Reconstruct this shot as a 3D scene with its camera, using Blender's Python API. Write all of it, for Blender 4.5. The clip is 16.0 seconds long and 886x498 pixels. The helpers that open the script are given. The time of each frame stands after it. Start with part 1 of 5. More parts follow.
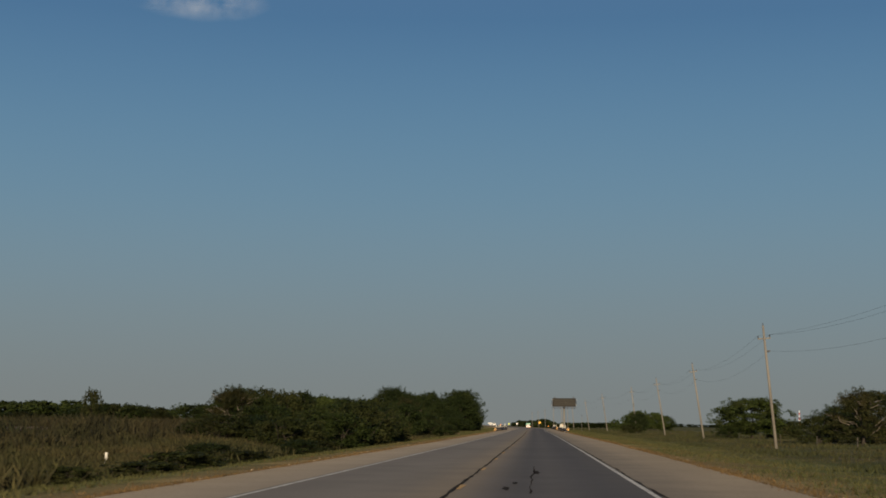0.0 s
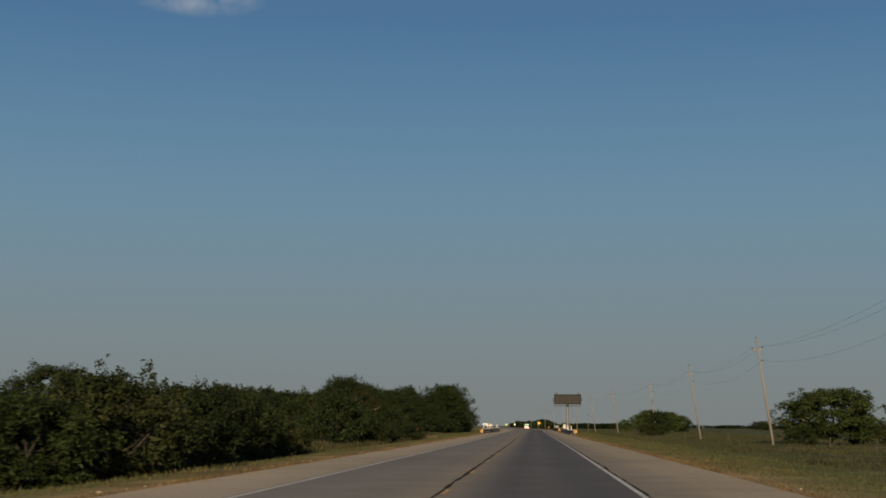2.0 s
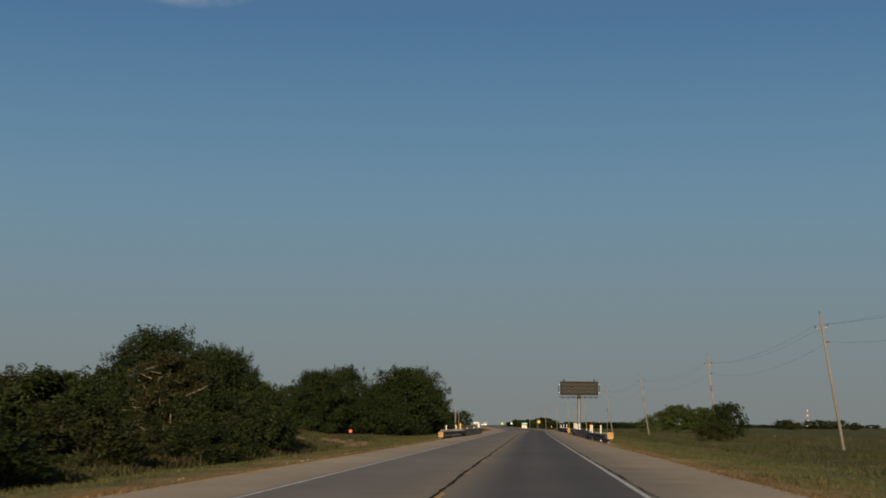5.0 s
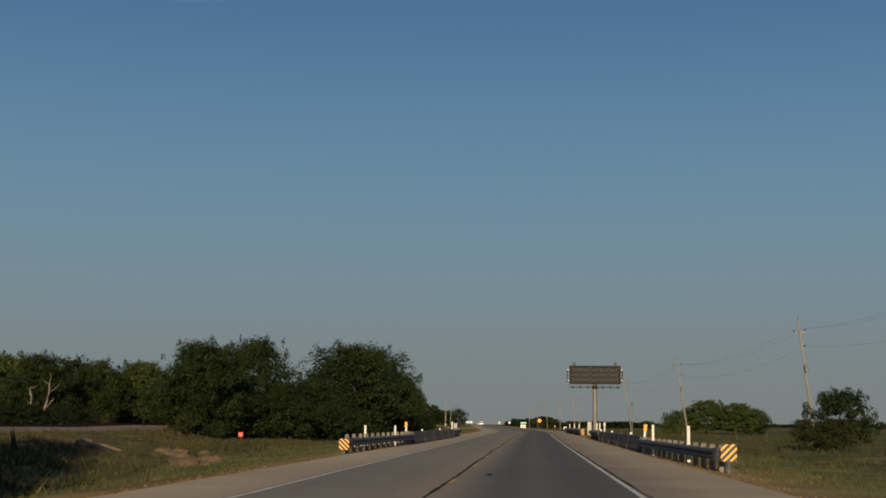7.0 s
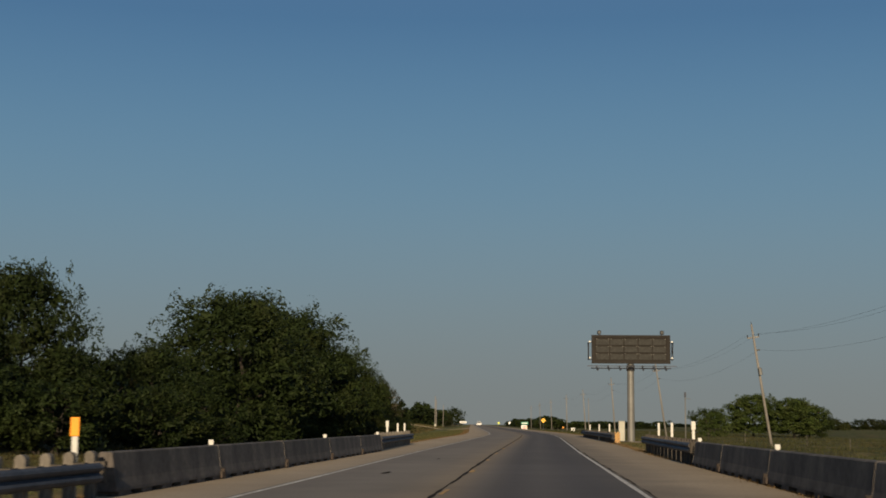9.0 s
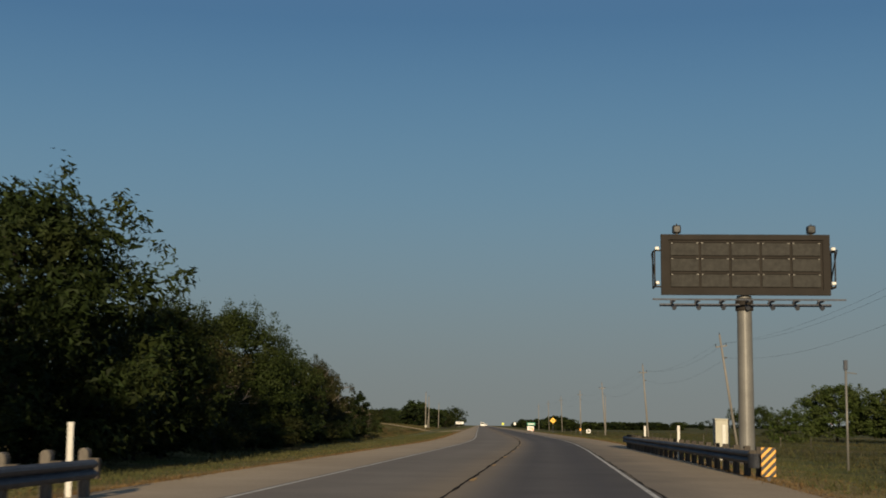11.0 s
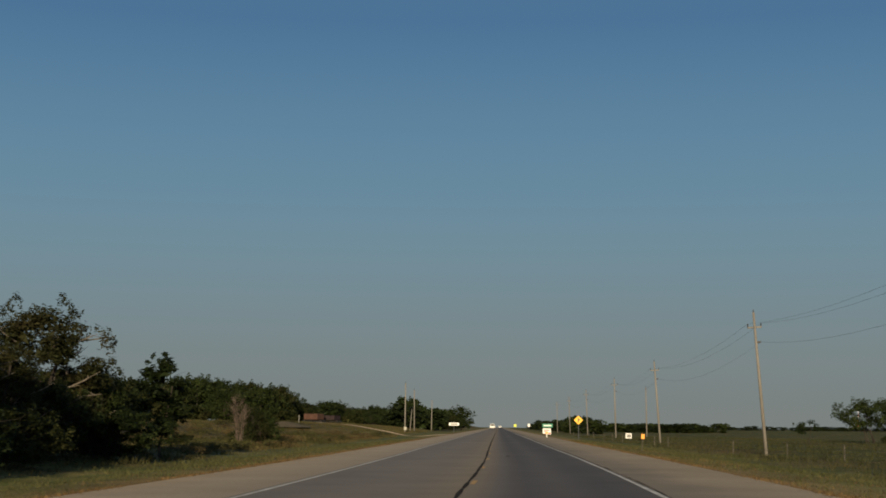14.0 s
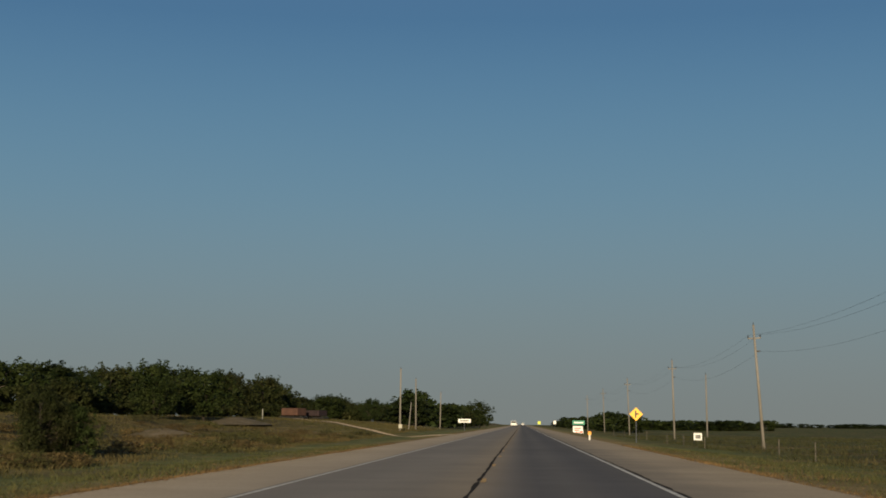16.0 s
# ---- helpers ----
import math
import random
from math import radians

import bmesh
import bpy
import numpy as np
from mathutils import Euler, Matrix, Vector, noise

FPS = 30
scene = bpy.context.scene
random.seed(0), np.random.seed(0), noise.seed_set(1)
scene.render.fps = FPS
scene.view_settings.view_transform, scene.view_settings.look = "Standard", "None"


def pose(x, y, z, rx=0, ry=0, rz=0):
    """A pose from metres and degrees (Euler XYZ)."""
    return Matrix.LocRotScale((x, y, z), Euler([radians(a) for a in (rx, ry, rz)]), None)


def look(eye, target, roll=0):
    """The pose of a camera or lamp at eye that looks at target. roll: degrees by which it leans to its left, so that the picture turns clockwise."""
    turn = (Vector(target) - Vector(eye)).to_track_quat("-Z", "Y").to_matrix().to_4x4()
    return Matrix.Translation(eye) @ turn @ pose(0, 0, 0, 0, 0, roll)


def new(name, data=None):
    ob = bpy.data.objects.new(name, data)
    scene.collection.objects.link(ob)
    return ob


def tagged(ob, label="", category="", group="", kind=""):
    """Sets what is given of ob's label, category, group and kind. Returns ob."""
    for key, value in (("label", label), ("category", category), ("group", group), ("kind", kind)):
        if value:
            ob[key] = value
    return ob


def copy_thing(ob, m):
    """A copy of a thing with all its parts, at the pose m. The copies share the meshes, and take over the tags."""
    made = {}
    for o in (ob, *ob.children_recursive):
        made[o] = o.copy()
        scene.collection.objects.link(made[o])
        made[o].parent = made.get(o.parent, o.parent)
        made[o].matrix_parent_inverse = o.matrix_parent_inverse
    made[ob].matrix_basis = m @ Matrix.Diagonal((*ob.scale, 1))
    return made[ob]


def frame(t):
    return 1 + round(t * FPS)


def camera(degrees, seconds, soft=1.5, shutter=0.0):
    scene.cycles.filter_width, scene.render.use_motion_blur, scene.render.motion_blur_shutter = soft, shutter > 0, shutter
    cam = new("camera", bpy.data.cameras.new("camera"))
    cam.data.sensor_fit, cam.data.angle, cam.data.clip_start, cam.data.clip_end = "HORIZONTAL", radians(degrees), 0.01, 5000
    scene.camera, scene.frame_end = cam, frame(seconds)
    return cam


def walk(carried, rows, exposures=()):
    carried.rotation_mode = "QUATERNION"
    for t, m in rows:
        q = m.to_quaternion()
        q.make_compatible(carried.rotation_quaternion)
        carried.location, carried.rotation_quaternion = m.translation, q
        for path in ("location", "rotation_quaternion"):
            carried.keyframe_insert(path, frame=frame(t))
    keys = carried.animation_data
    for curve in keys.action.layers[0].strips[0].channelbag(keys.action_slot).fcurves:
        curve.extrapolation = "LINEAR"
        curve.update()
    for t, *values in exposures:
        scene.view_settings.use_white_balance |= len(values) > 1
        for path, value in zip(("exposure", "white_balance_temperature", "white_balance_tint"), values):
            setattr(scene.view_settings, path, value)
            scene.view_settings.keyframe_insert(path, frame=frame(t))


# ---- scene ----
EXPOSURE = 0.25
SKY_STRENGTH, SUN_ENERGY = 0.075, 4.6
SKY = (1.0, 1.0, 1.5)
# colour of the sky by the sine of the height above the horizon, as shown on a screen
HAZE = ((0.0, (123, 127, 125)), (0.05, (123, 134, 136)), (0.10, (118, 139, 149)), (0.16, (106, 139, 160)), (0.23, (90, 128, 158)), (0.30, (71, 109, 147)), (0.45, (52, 86, 128)))
cam = camera(34.82, 16.0, soft=1.75, shutter=0.15)

# seconds, x, y, yaw and pitch of a camera behind a windscreen, 1.2 m over the road
PATH = [
    (0, 0.003, -0.00, 3.675, 7.060), (0.5, 0.021, 14.26, 3.673, 7.042), (1, 0.144, 28.54, 3.695, 7.166),
    (1.5, 0.279, 42.92, 3.689, 7.002), (2, 0.394, 57.45, 3.660, 7.091), (2.5, 0.506, 72.15, 3.657, 7.073),
    (3, 0.517, 87.00, 3.610, 7.003), (3.5, 0.520, 102.05, 3.616, 7.065), (4, 0.520, 117.27, 3.608, 7.010),
    (4.8, 0.530, 141.90, 3.620, 7.050), (5.7, 0.540, 169.60, 3.635, 7.080),
    (6.5, 0.553, 194.22, 3.647, 7.186), (7, 0.612, 209.25, 3.620, 7.031), (7.5, 0.651, 224.22, 3.763, 6.922),
    (8, 0.625, 239.24, 3.689, 6.901), (8.5, 0.629, 254.31, 3.696, 7.049), (9, 0.599, 269.33, 3.708, 7.043),
    (9.5, 0.609, 284.36, 3.724, 7.031), (10.3, 0.680, 308.50, 3.880, 7.050), (11.2, 0.790, 335.90, 4.090, 7.100),
    (12, 0.873, 360.44, 4.233, 7.196), (12.5, 0.894, 375.61, 4.202, 6.923), (13, 0.899, 390.61, 4.302, 7.057),
    (13.5, 0.890, 405.36, 4.520, 7.145), (14, 0.636, 419.59, 4.794, 7.149), (14.5, 0.204, 433.50, 5.030, 7.131),
    (15, -0.258, 447.52, 5.287, 7.039), (15.5, -0.844, 461.59, 5.613, 7.119), (16, -1.458, 475.68, 5.720, 7.035),
]


def seat(x, y, yaw, pitch):
    turn = Euler((radians(90 + pitch), 0, radians(yaw))).to_matrix().to_4x4()
    return Matrix.Translation((x, y, 1.2)) @ turn @ pose(0, 0, 0, 0, 0, 0.41)


walk(cam, [(t, seat(x, y, yaw, pitch)) for t, x, y, yaw, pitch in PATH], exposures=[(0, EXPOSURE, 6500, 10), (8, EXPOSURE, 6500, 10), (14.5, EXPOSURE, 6500, 6.5), (16, EXPOSURE, 6500, 6.5)])

# ---- sky and sun: low behind the camera, to its right ----
SUN_EL, SUN_AZ = radians(13.5), radians(179.3)      # azimuth from +y, clockwise
to_sun = Vector((math.sin(SUN_AZ) * math.cos(SUN_EL), math.cos(SUN_AZ) * math.cos(SUN_EL), math.sin(SUN_EL)))
world = bpy.data.worlds.new("sky")
scene.world = world
world.use_nodes = True
wt = world.node_tree
sky = wt.nodes.new("ShaderNodeTexSky")
sky.sky_type, sky.sun_disc = "NISHITA", False
sky.sun_elevation, sky.sun_rotation = SUN_EL, SUN_AZ
sky.air_density, sky.dust_density, sky.ozone_density = SKY
wt.nodes["Background"].inputs["Strength"].default_value = 1.0


def wmath(op, a, c=0.0, clamp=False):
    n = wt.nodes.new("ShaderNodeMath")
    n.operation, n.use_clamp = op, clamp
    for k, v in enumerate((a, c)):
        if isinstance(v, (int, float)):
            n.inputs[k].default_value = v
        else:
            wt.links.new(v, n.inputs[k])
    return n.outputs["Value"]


def wmix(fac, a, c):
    n = wt.nodes.new("ShaderNodeMix")
    n.data_type = "RGBA"
    for k, v in (("Factor", fac), ("A", a), ("B", c)):
        socket = next(q for q in n.inputs if q.name == k and q.enabled)
        if isinstance(v, tuple):
            socket.default_value = v
        else:
            wt.links.new(v, socket)
    return next(q for q in n.outputs if q.enabled)


# evening haze lies over the lowest 25 degrees of the sky
high = wt.nodes.new("ShaderNodeVectorMath")
high.operation = "SCALE"
high.inputs["Scale"].default_value = SKY_STRENGTH
wt.links.new(sky.outputs["Color"], high.inputs[0])
ways = wt.nodes.new("ShaderNodeTexCoord")
parts = wt.nodes.new("ShaderNodeSeparateXYZ")
wt.links.new(ways.outputs["Generated"], parts.inputs["Vector"])
haze = wt.nodes.new("ShaderNodeValToRGB")
haze.color_ramp.interpolation = "B_SPLINE"
while len(haze.color_ramp.elements) < len(HAZE):
    haze.color_ramp.elements.new(0.5)
for e, (z, c) in zip(haze.color_ramp.elements, HAZE):
    e.position, e.color = z, (*(((v / 255 + 0.055) / 1.055) ** 2.4 / 2 ** EXPOSURE for v in c), 1)
wt.links.new(parts.outputs["Z"], haze.inputs["Fac"])
lift = wmath("DIVIDE", wmath("SUBTRACT", parts.outputs["Z"], 0.28), 0.25, True)
sky_all = wmix(lift, haze.outputs["Color"], high.outputs["Vector"])
wt.links.new(sky_all, wt.nodes["Background"].inputs["Color"])
sun = new("sun", bpy.data.lights.new("sun", "SUN"))
sun.data.energy, sun.data.angle, sun.data.color = SUN_ENERGY, radians(0.6), (1.0, 0.80, 0.54)
sun.matrix_world = look(to_sun * 100, (0, 0, 0))


# ---- materials ----
def surface(name, colours, scale=4.0, fine=40.0, rough=0.8, metal=0.0, bump=0.3, fine_amount=0.35, island=0.0,
            spec=0.3, stretch=(1, 1, 1), coords="Object", depth=0.01, transmit=0.0, per_object=0.0):
    """Two or three colours mixed by broad noise, with fine grain and relief on top."""
    m = bpy.data.materials.new(name)
    m.use_nodes = True
    t = m.node_tree
    b = t.nodes["Principled BSDF"]
    tc = t.nodes.new("ShaderNodeTexCoord")
    mp = t.nodes.new("ShaderNodeMapping")
    mp.inputs["Scale"].default_value = stretch
    t.links.new(tc.outputs[coords], mp.inputs["Vector"])
    broad = t.nodes.new("ShaderNodeTexNoise")
    broad.inputs["Scale"].default_value, broad.inputs["Detail"].default_value = scale, 5
    grain = t.nodes.new("ShaderNodeTexNoise")
    grain.inputs["Scale"].default_value, grain.inputs["Detail"].default_value = fine, 4
    for n in (broad, grain):
        t.links.new(mp.outputs["Vector"], n.inputs["Vector"])
    ramp = t.nodes.new("ShaderNodeValToRGB")
    while len(ramp.color_ramp.elements) < len(colours):
        ramp.color_ramp.elements.new(0.5)
    for k, (e, c) in enumerate(zip(ramp.color_ramp.elements, colours)):
        e.position = 0.3 + 0.4 * k / max(1, len(colours) - 1)
        e.color = (*c, 1)
    t.links.new(broad.outputs["Fac"], ramp.inputs["Fac"])
    out = ramp.outputs["Color"]

    def vary(source, low, high, before, a=0.3, z=0.7):
        rng = t.nodes.new("ShaderNodeMapRange")
        rng.inputs["From Min"].default_value, rng.inputs["From Max"].default_value = a, z
        rng.inputs["To Min"].default_value, rng.inputs["To Max"].default_value = low, high
        t.links.new(source, rng.inputs["Value"])
        mul = t.nodes.new("ShaderNodeVectorMath")
        mul.operation = "MULTIPLY"
        t.links.new(before, mul.inputs[0])
        t.links.new(rng.outputs["Result"], mul.inputs[1])
        return mul.outputs["Vector"]

    out = vary(grain.outputs["Fac"], 1 - fine_amount, 1 + fine_amount, out)
    if island:
        geo = t.nodes.new("ShaderNodeNewGeometry")
        out = vary(geo.outputs["Random Per Island"], 1 - island, 1 + island, out, 0, 1)
    if per_object:
        info = t.nodes.new("ShaderNodeObjectInfo")
        out = vary(info.outputs["Random"], 1 - per_object, 1 + per_object, out, 0, 1)
    t.links.new(out, b.inputs["Base Color"])
    b.inputs["Roughness"].default_value, b.inputs["Metallic"].default_value = rough, metal
    b.inputs["Specular IOR Level"].default_value = spec
    if bump:
        bp = t.nodes.new("ShaderNodeBump")
        bp.inputs["Strength"].default_value, bp.inputs["Distance"].default_value = bump, depth
        t.links.new(grain.outputs["Fac"], bp.inputs["Height"])
        t.links.new(bp.outputs["Normal"], b.inputs["Normal"])
    if transmit:
        tr = t.nodes.new("ShaderNodeBsdfTranslucent")
        mix = t.nodes.new("ShaderNodeMixShader")
        mix.inputs["Fac"].default_value = transmit
        t.links.new(out, tr.inputs["Color"])
        t.links.new(b.outputs["BSDF"], mix.inputs[1])
        t.links.new(tr.outputs["BSDF"], mix.inputs[2])
        t.links.new(mix.outputs["Shader"], t.nodes["Material Output"].inputs["Surface"])
    return m


def banded(name, stops, wobble=1.2, scale=0.35, fine=9.0, rough=0.9, bump=0.5, fine_amount=0.4, patch=0.25, reach=40.0, depth=0.03, spec=0.08, blotch=None, straw=None):
    """Ground whose colour goes by the distance from the road's centre line (UV x, metres), with ragged borders."""
    m = bpy.data.materials.new(name)
    m.use_nodes = True
    t = m.node_tree
    b = t.nodes["Principled BSDF"]
    uv = t.nodes.new("ShaderNodeUVMap")
    uv.uv_map = "across"
    sep = t.nodes.new("ShaderNodeSeparateXYZ")
    t.links.new(uv.outputs["UV"], sep.inputs["Vector"])
    tc = t.nodes.new("ShaderNodeTexCoord")
    noises = []
    for s, d in ((scale, 5), (fine, 5), (0.08, 4)):
        n = t.nodes.new("ShaderNodeTexNoise")
        n.inputs["Scale"].default_value, n.inputs["Detail"].default_value = s, d
        t.links.new(tc.outputs["Object"], n.inputs["Vector"])
        noises.append(n)

    def maths(op, a, c):
        n = t.nodes.new("ShaderNodeMath")
        n.operation = op
        for k, v in enumerate((a, c)):
            if isinstance(v, (int, float)):
                n.inputs[k].default_value = v
            else:
                t.links.new(v, n.inputs[k])
        return n.outputs["Value"]

    shift = maths("MULTIPLY", maths("SUBTRACT", noises[0].outputs["Fac"], 0.5), 2 * wobble)
    place = maths("DIVIDE", maths("ADD", maths("ADD", sep.outputs["X"], shift), reach), 2 * reach)
    ramp = t.nodes.new("ShaderNodeValToRGB")
    while len(ramp.color_ramp.elements) < len(stops):
        ramp.color_ramp.elements.new(0.5)
    for e, (d, c) in zip(ramp.color_ramp.elements, stops):
        e.position = (d + reach) / (2 * reach)
        e.color = (*c, 1)
    t.links.new(place, ramp.inputs["Fac"])
    out = ramp.outputs["Color"]
    if blotch:
        spots = t.nodes.new("ShaderNodeTexNoise")
        spots.inputs["Scale"].default_value, spots.inputs["Detail"].default_value = 0.11, 6
        t.links.new(tc.outputs["Object"], spots.inputs["Vector"])
        rng = t.nodes.new("ShaderNodeMapRange")
        rng.inputs["From Min"].default_value, rng.inputs["From Max"].default_value = 0.48, 0.66
        rng.inputs["To Max"].default_value = 0.65
        t.links.new(spots.outputs["Fac"], rng.inputs["Value"])
        mix = t.nodes.new("ShaderNodeMix")
        mix.data_type = "RGBA"
        ins = {q.name: q for q in mix.inputs if q.enabled}
        t.links.new(rng.outputs["Result"], ins["Factor"])
        t.links.new(out, ins["A"])
        ins["B"].default_value = (*blotch, 1)
        out = next(q for q in mix.outputs if q.enabled)
    if straw:
        bits = t.nodes.new("ShaderNodeTexNoise")
        bits.inputs["Scale"].default_value, bits.inputs["Detail"].default_value, bits.inputs["Roughness"].default_value = 0.75, 8, 0.65
        stretch = t.nodes.new("ShaderNodeMapping")
        stretch.inputs["Scale"].default_value = (1.0, 0.35, 1.0)
        t.links.new(tc.outputs["Object"], stretch.inputs["Vector"])
        t.links.new(stretch.outputs["Vector"], bits.inputs["Vector"])
        rng = t.nodes.new("ShaderNodeMapRange")
        rng.inputs["From Min"].default_value, rng.inputs["From Max"].default_value = 0.50, 0.60
        rng.inputs["To Max"].default_value = 0.44
        t.links.new(bits.outputs["Fac"], rng.inputs["Value"])
        mix = t.nodes.new("ShaderNodeMix")
        mix.data_type = "RGBA"
        ins = {q.name: q for q in mix.inputs if q.enabled}
        t.links.new(rng.outputs["Result"], ins["Factor"])
        t.links.new(out, ins["A"])
        ins["B"].default_value = (*straw, 1)
        out = next(q for q in mix.outputs if q.enabled)
    for n, amount in ((noises[1], fine_amount), (noises[0], patch), (noises[2], patch)):
        f = maths("ADD", maths("MULTIPLY", maths("SUBTRACT", n.outputs["Fac"], 0.5), 4 * amount), 1.0)
        mul = t.nodes.new("ShaderNodeVectorMath")
        mul.operation = "MULTIPLY"
        t.links.new(out, mul.inputs[0])
        t.links.new(f, mul.inputs[1])
        out = mul.outputs["Vector"]
    t.links.new(out, b.inputs["Base Color"])
    b.inputs["Roughness"].default_value = rough
    b.inputs["Specular IOR Level"].default_value = spec
    bp = t.nodes.new("ShaderNodeBump")
    bp.inputs["Strength"].default_value, bp.inputs["Distance"].default_value = bump, depth
    t.links.new(noises[1].outputs["Fac"], bp.inputs["Height"])
    t.links.new(bp.outputs["Normal"], b.inputs["Normal"])
    return m


BROWN, BARE = (0.225, 0.142, 0.066), (0.29, 0.205, 0.115)
m_ground = banded("verge_grass", [
    (-40, (0.052, 0.047, 0.018)), (-26, (0.096, 0.077, 0.029)), (-17, (0.098, 0.089, 0.029)), (-13.5, (0.096, 0.104, 0.031)), (-10.5, (0.122, 0.134, 0.039)),
    (-8.2, (0.135, 0.136, 0.042)), (-7.4, (0.180, 0.146, 0.053)), (-6.6, (0.240, 0.166, 0.068)), (-6.0, BROWN), (-5.7, BARE), (5.75, BARE), (5.95, BARE), (6.25, (0.27, 0.190, 0.084)), (7.6, (0.200, 0.156, 0.060)), (8.6, (0.148, 0.146, 0.045)), (10.2, (0.118, 0.130, 0.037)), (11.5, (0.100, 0.110, 0.031)),
    (17, (0.066, 0.068, 0.020)), (40, (0.052, 0.064, 0.017))], wobble=1.0, patch=0.34, fine_amount=0.5, blotch=(0.150, 0.100, 0.042), straw=(0.240, 0.176, 0.074))
m_road = banded("asphalt", [
    (-4, (0.235, 0.200, 0.160)), (-2.9, (0.195, 0.170, 0.143)), (-1.8, (0.215, 0.188, 0.157)), (-0.9, (0.215, 0.184, 0.148)), (-0.12, (0.265, 0.212, 0.150)),
    (0.12, (0.250, 0.200, 0.142)), (0.6, (0.175, 0.150, 0.126)), (1.1, (0.104, 0.094, 0.088)), (1.9, (0.126, 0.113, 0.103)), (2.7, (0.098, 0.089, 0.085)), (3.5, (0.114, 0.101, 0.091))],
    wobble=0.16, scale=0.5, fine=30.0, rough=0.75, bump=0.25, fine_amount=0.16, patch=0.10, depth=0.006)
m_shoulder = banded("chip_seal_shoulder", [
    (-5.8, (0.40, 0.312, 0.210)), (-4.6, (0.385, 0.311, 0.223)), (-3.4, (0.335, 0.275, 0.205)), (3.6, (0.225, 0.189, 0.149)), (4.2, (0.26, 0.215, 0.161)), (4.7, (0.335, 0.270, 0.193)), (5.8, (0.36, 0.285, 0.193))],
    wobble=0.35, scale=0.4, fine=22.0, rough=0.9, bump=0.4, fine_amount=0.2, patch=0.11, depth=0.008)
m_white_line = surface("worn_white_paint", [(0.66, 0.63, 0.57), (0.36, 0.335, 0.285)], scale=2.0, fine=25, rough=0.7, bump=0.1)
m_yellow_line = surface("worn_yellow_paint", [(0.58, 0.34, 0.085), (0.33, 0.21, 0.095)], scale=3.5, fine=18, rough=0.7, bump=0.1)
m_crack = surface("crack_seal_tar", [(0.022, 0.018, 0.015), (0.040, 0.032, 0.026)], scale=3, fine=30, rough=0.95, spec=0.05)
m_marker = surface("orange_striped_sheet", [(0.80, 0.40, 0.05), (0.70, 0.34, 0.05)], scale=4, fine=25, rough=0.45, bump=0, fine_amount=0.1)
m_brown_leaf = surface("dusty_olive_leaves", [(0.0190, 0.0235, 0.0078), (0.0320, 0.0345, 0.0115), (0.0500, 0.0420, 0.0178)], scale=0.4, fine=3, rough=0.7, bump=0, spec=0.12, fine_amount=0.25, island=0.34, per_object=0.15, transmit=0.22)
m_bare_limb = surface("pale_bare_limbs", [(0.12, 0.10, 0.08), (0.20, 0.17, 0.135)], scale=3, fine=18, rough=0.9, stretch=(1, 1, 0.3))
m_leaf = [
    surface("oak_leaves", [(0.0110, 0.0180, 0.0050), (0.0170, 0.0260, 0.0070), (0.0270, 0.0340, 0.0100)], scale=0.35, fine=3, rough=0.65, bump=0, spec=0.12, fine_amount=0.25, island=0.34, per_object=0.26, transmit=0.22),
    surface("hackberry_leaves", [(0.0160, 0.0250, 0.0060), (0.0250, 0.0360, 0.0090), (0.0360, 0.0450, 0.0130)], scale=0.4, fine=3, rough=0.65, bump=0, spec=0.12, fine_amount=0.25, island=0.34, per_object=0.26, transmit=0.22),
    surface("shrub_leaves", [(0.0175, 0.0240, 0.0063), (0.0280, 0.0330, 0.0098), (0.0400, 0.0400, 0.0140)], scale=0.4, fine=3, rough=0.7, bump=0, spec=0.12, fine_amount=0.25, island=0.34, per_object=0.22, transmit=0.22),
    surface("bright_leaves", [(0.0280, 0.0430, 0.0090), (0.0430, 0.0600, 0.0150), (0.0570, 0.0680, 0.0200)], scale=0.4, fine=3, rough=0.65, bump=0, spec=0.12, fine_amount=0.25, island=0.34, per_object=0.15, transmit=0.22)]
m_bark = surface("grey_brown_bark", [(0.024, 0.0195, 0.015), (0.046, 0.038, 0.030)], scale=3, fine=18, rough=0.9, bump=0.8, stretch=(1, 1, 0.25), depth=0.03)
m_bleached = surface("bleached_wood", [(0.11, 0.094, 0.074), (0.17, 0.147, 0.118)], scale=3, fine=18, rough=0.9, bump=0.4, stretch=(1, 1, 0.3))
m_dead = surface("dry_dead_twigs", [(0.088, 0.064, 0.050), (0.135, 0.100, 0.080)], scale=3, fine=18, rough=0.9, stretch=(1, 1, 0.3))
m_pole = surface("weathered_pole_wood", [(0.150, 0.137, 0.119), (0.225, 0.205, 0.179)], scale=1.2, fine=14, rough=0.85, bump=0.6, stretch=(4, 4, 0.25), depth=0.01, per_object=0.15)
m_post = surface("grey_timber_post", [(0.1131, 0.1001, 0.08265), (0.1827, 0.161, 0.1348)], scale=3, fine=20, rough=0.85, bump=0.5, stretch=(3, 3, 0.4), per_object=0.2)
# the bluish tint puts reflected sky into the steel's base colour
m_galv = surface("weathered_galvanised_steel", [(0.042, 0.047, 0.060), (0.078, 0.084, 0.100)], scale=1.2, fine=18, rough=0.65, metal=0.15, bump=0.1, spec=0.25)
m_concrete = surface("stained_concrete", [(0.055, 0.047, 0.042), (0.095, 0.082, 0.072), (0.145, 0.124, 0.103)], scale=1.3, fine=16, rough=0.85, bump=0.3, stretch=(1, 1, 0.45), per_object=0.12)
m_rusty_clamp = surface("dirty_steel_clamp", [(0.035, 0.027, 0.022), (0.07, 0.052, 0.040)], scale=4, fine=24, rough=0.8, bump=0.3)
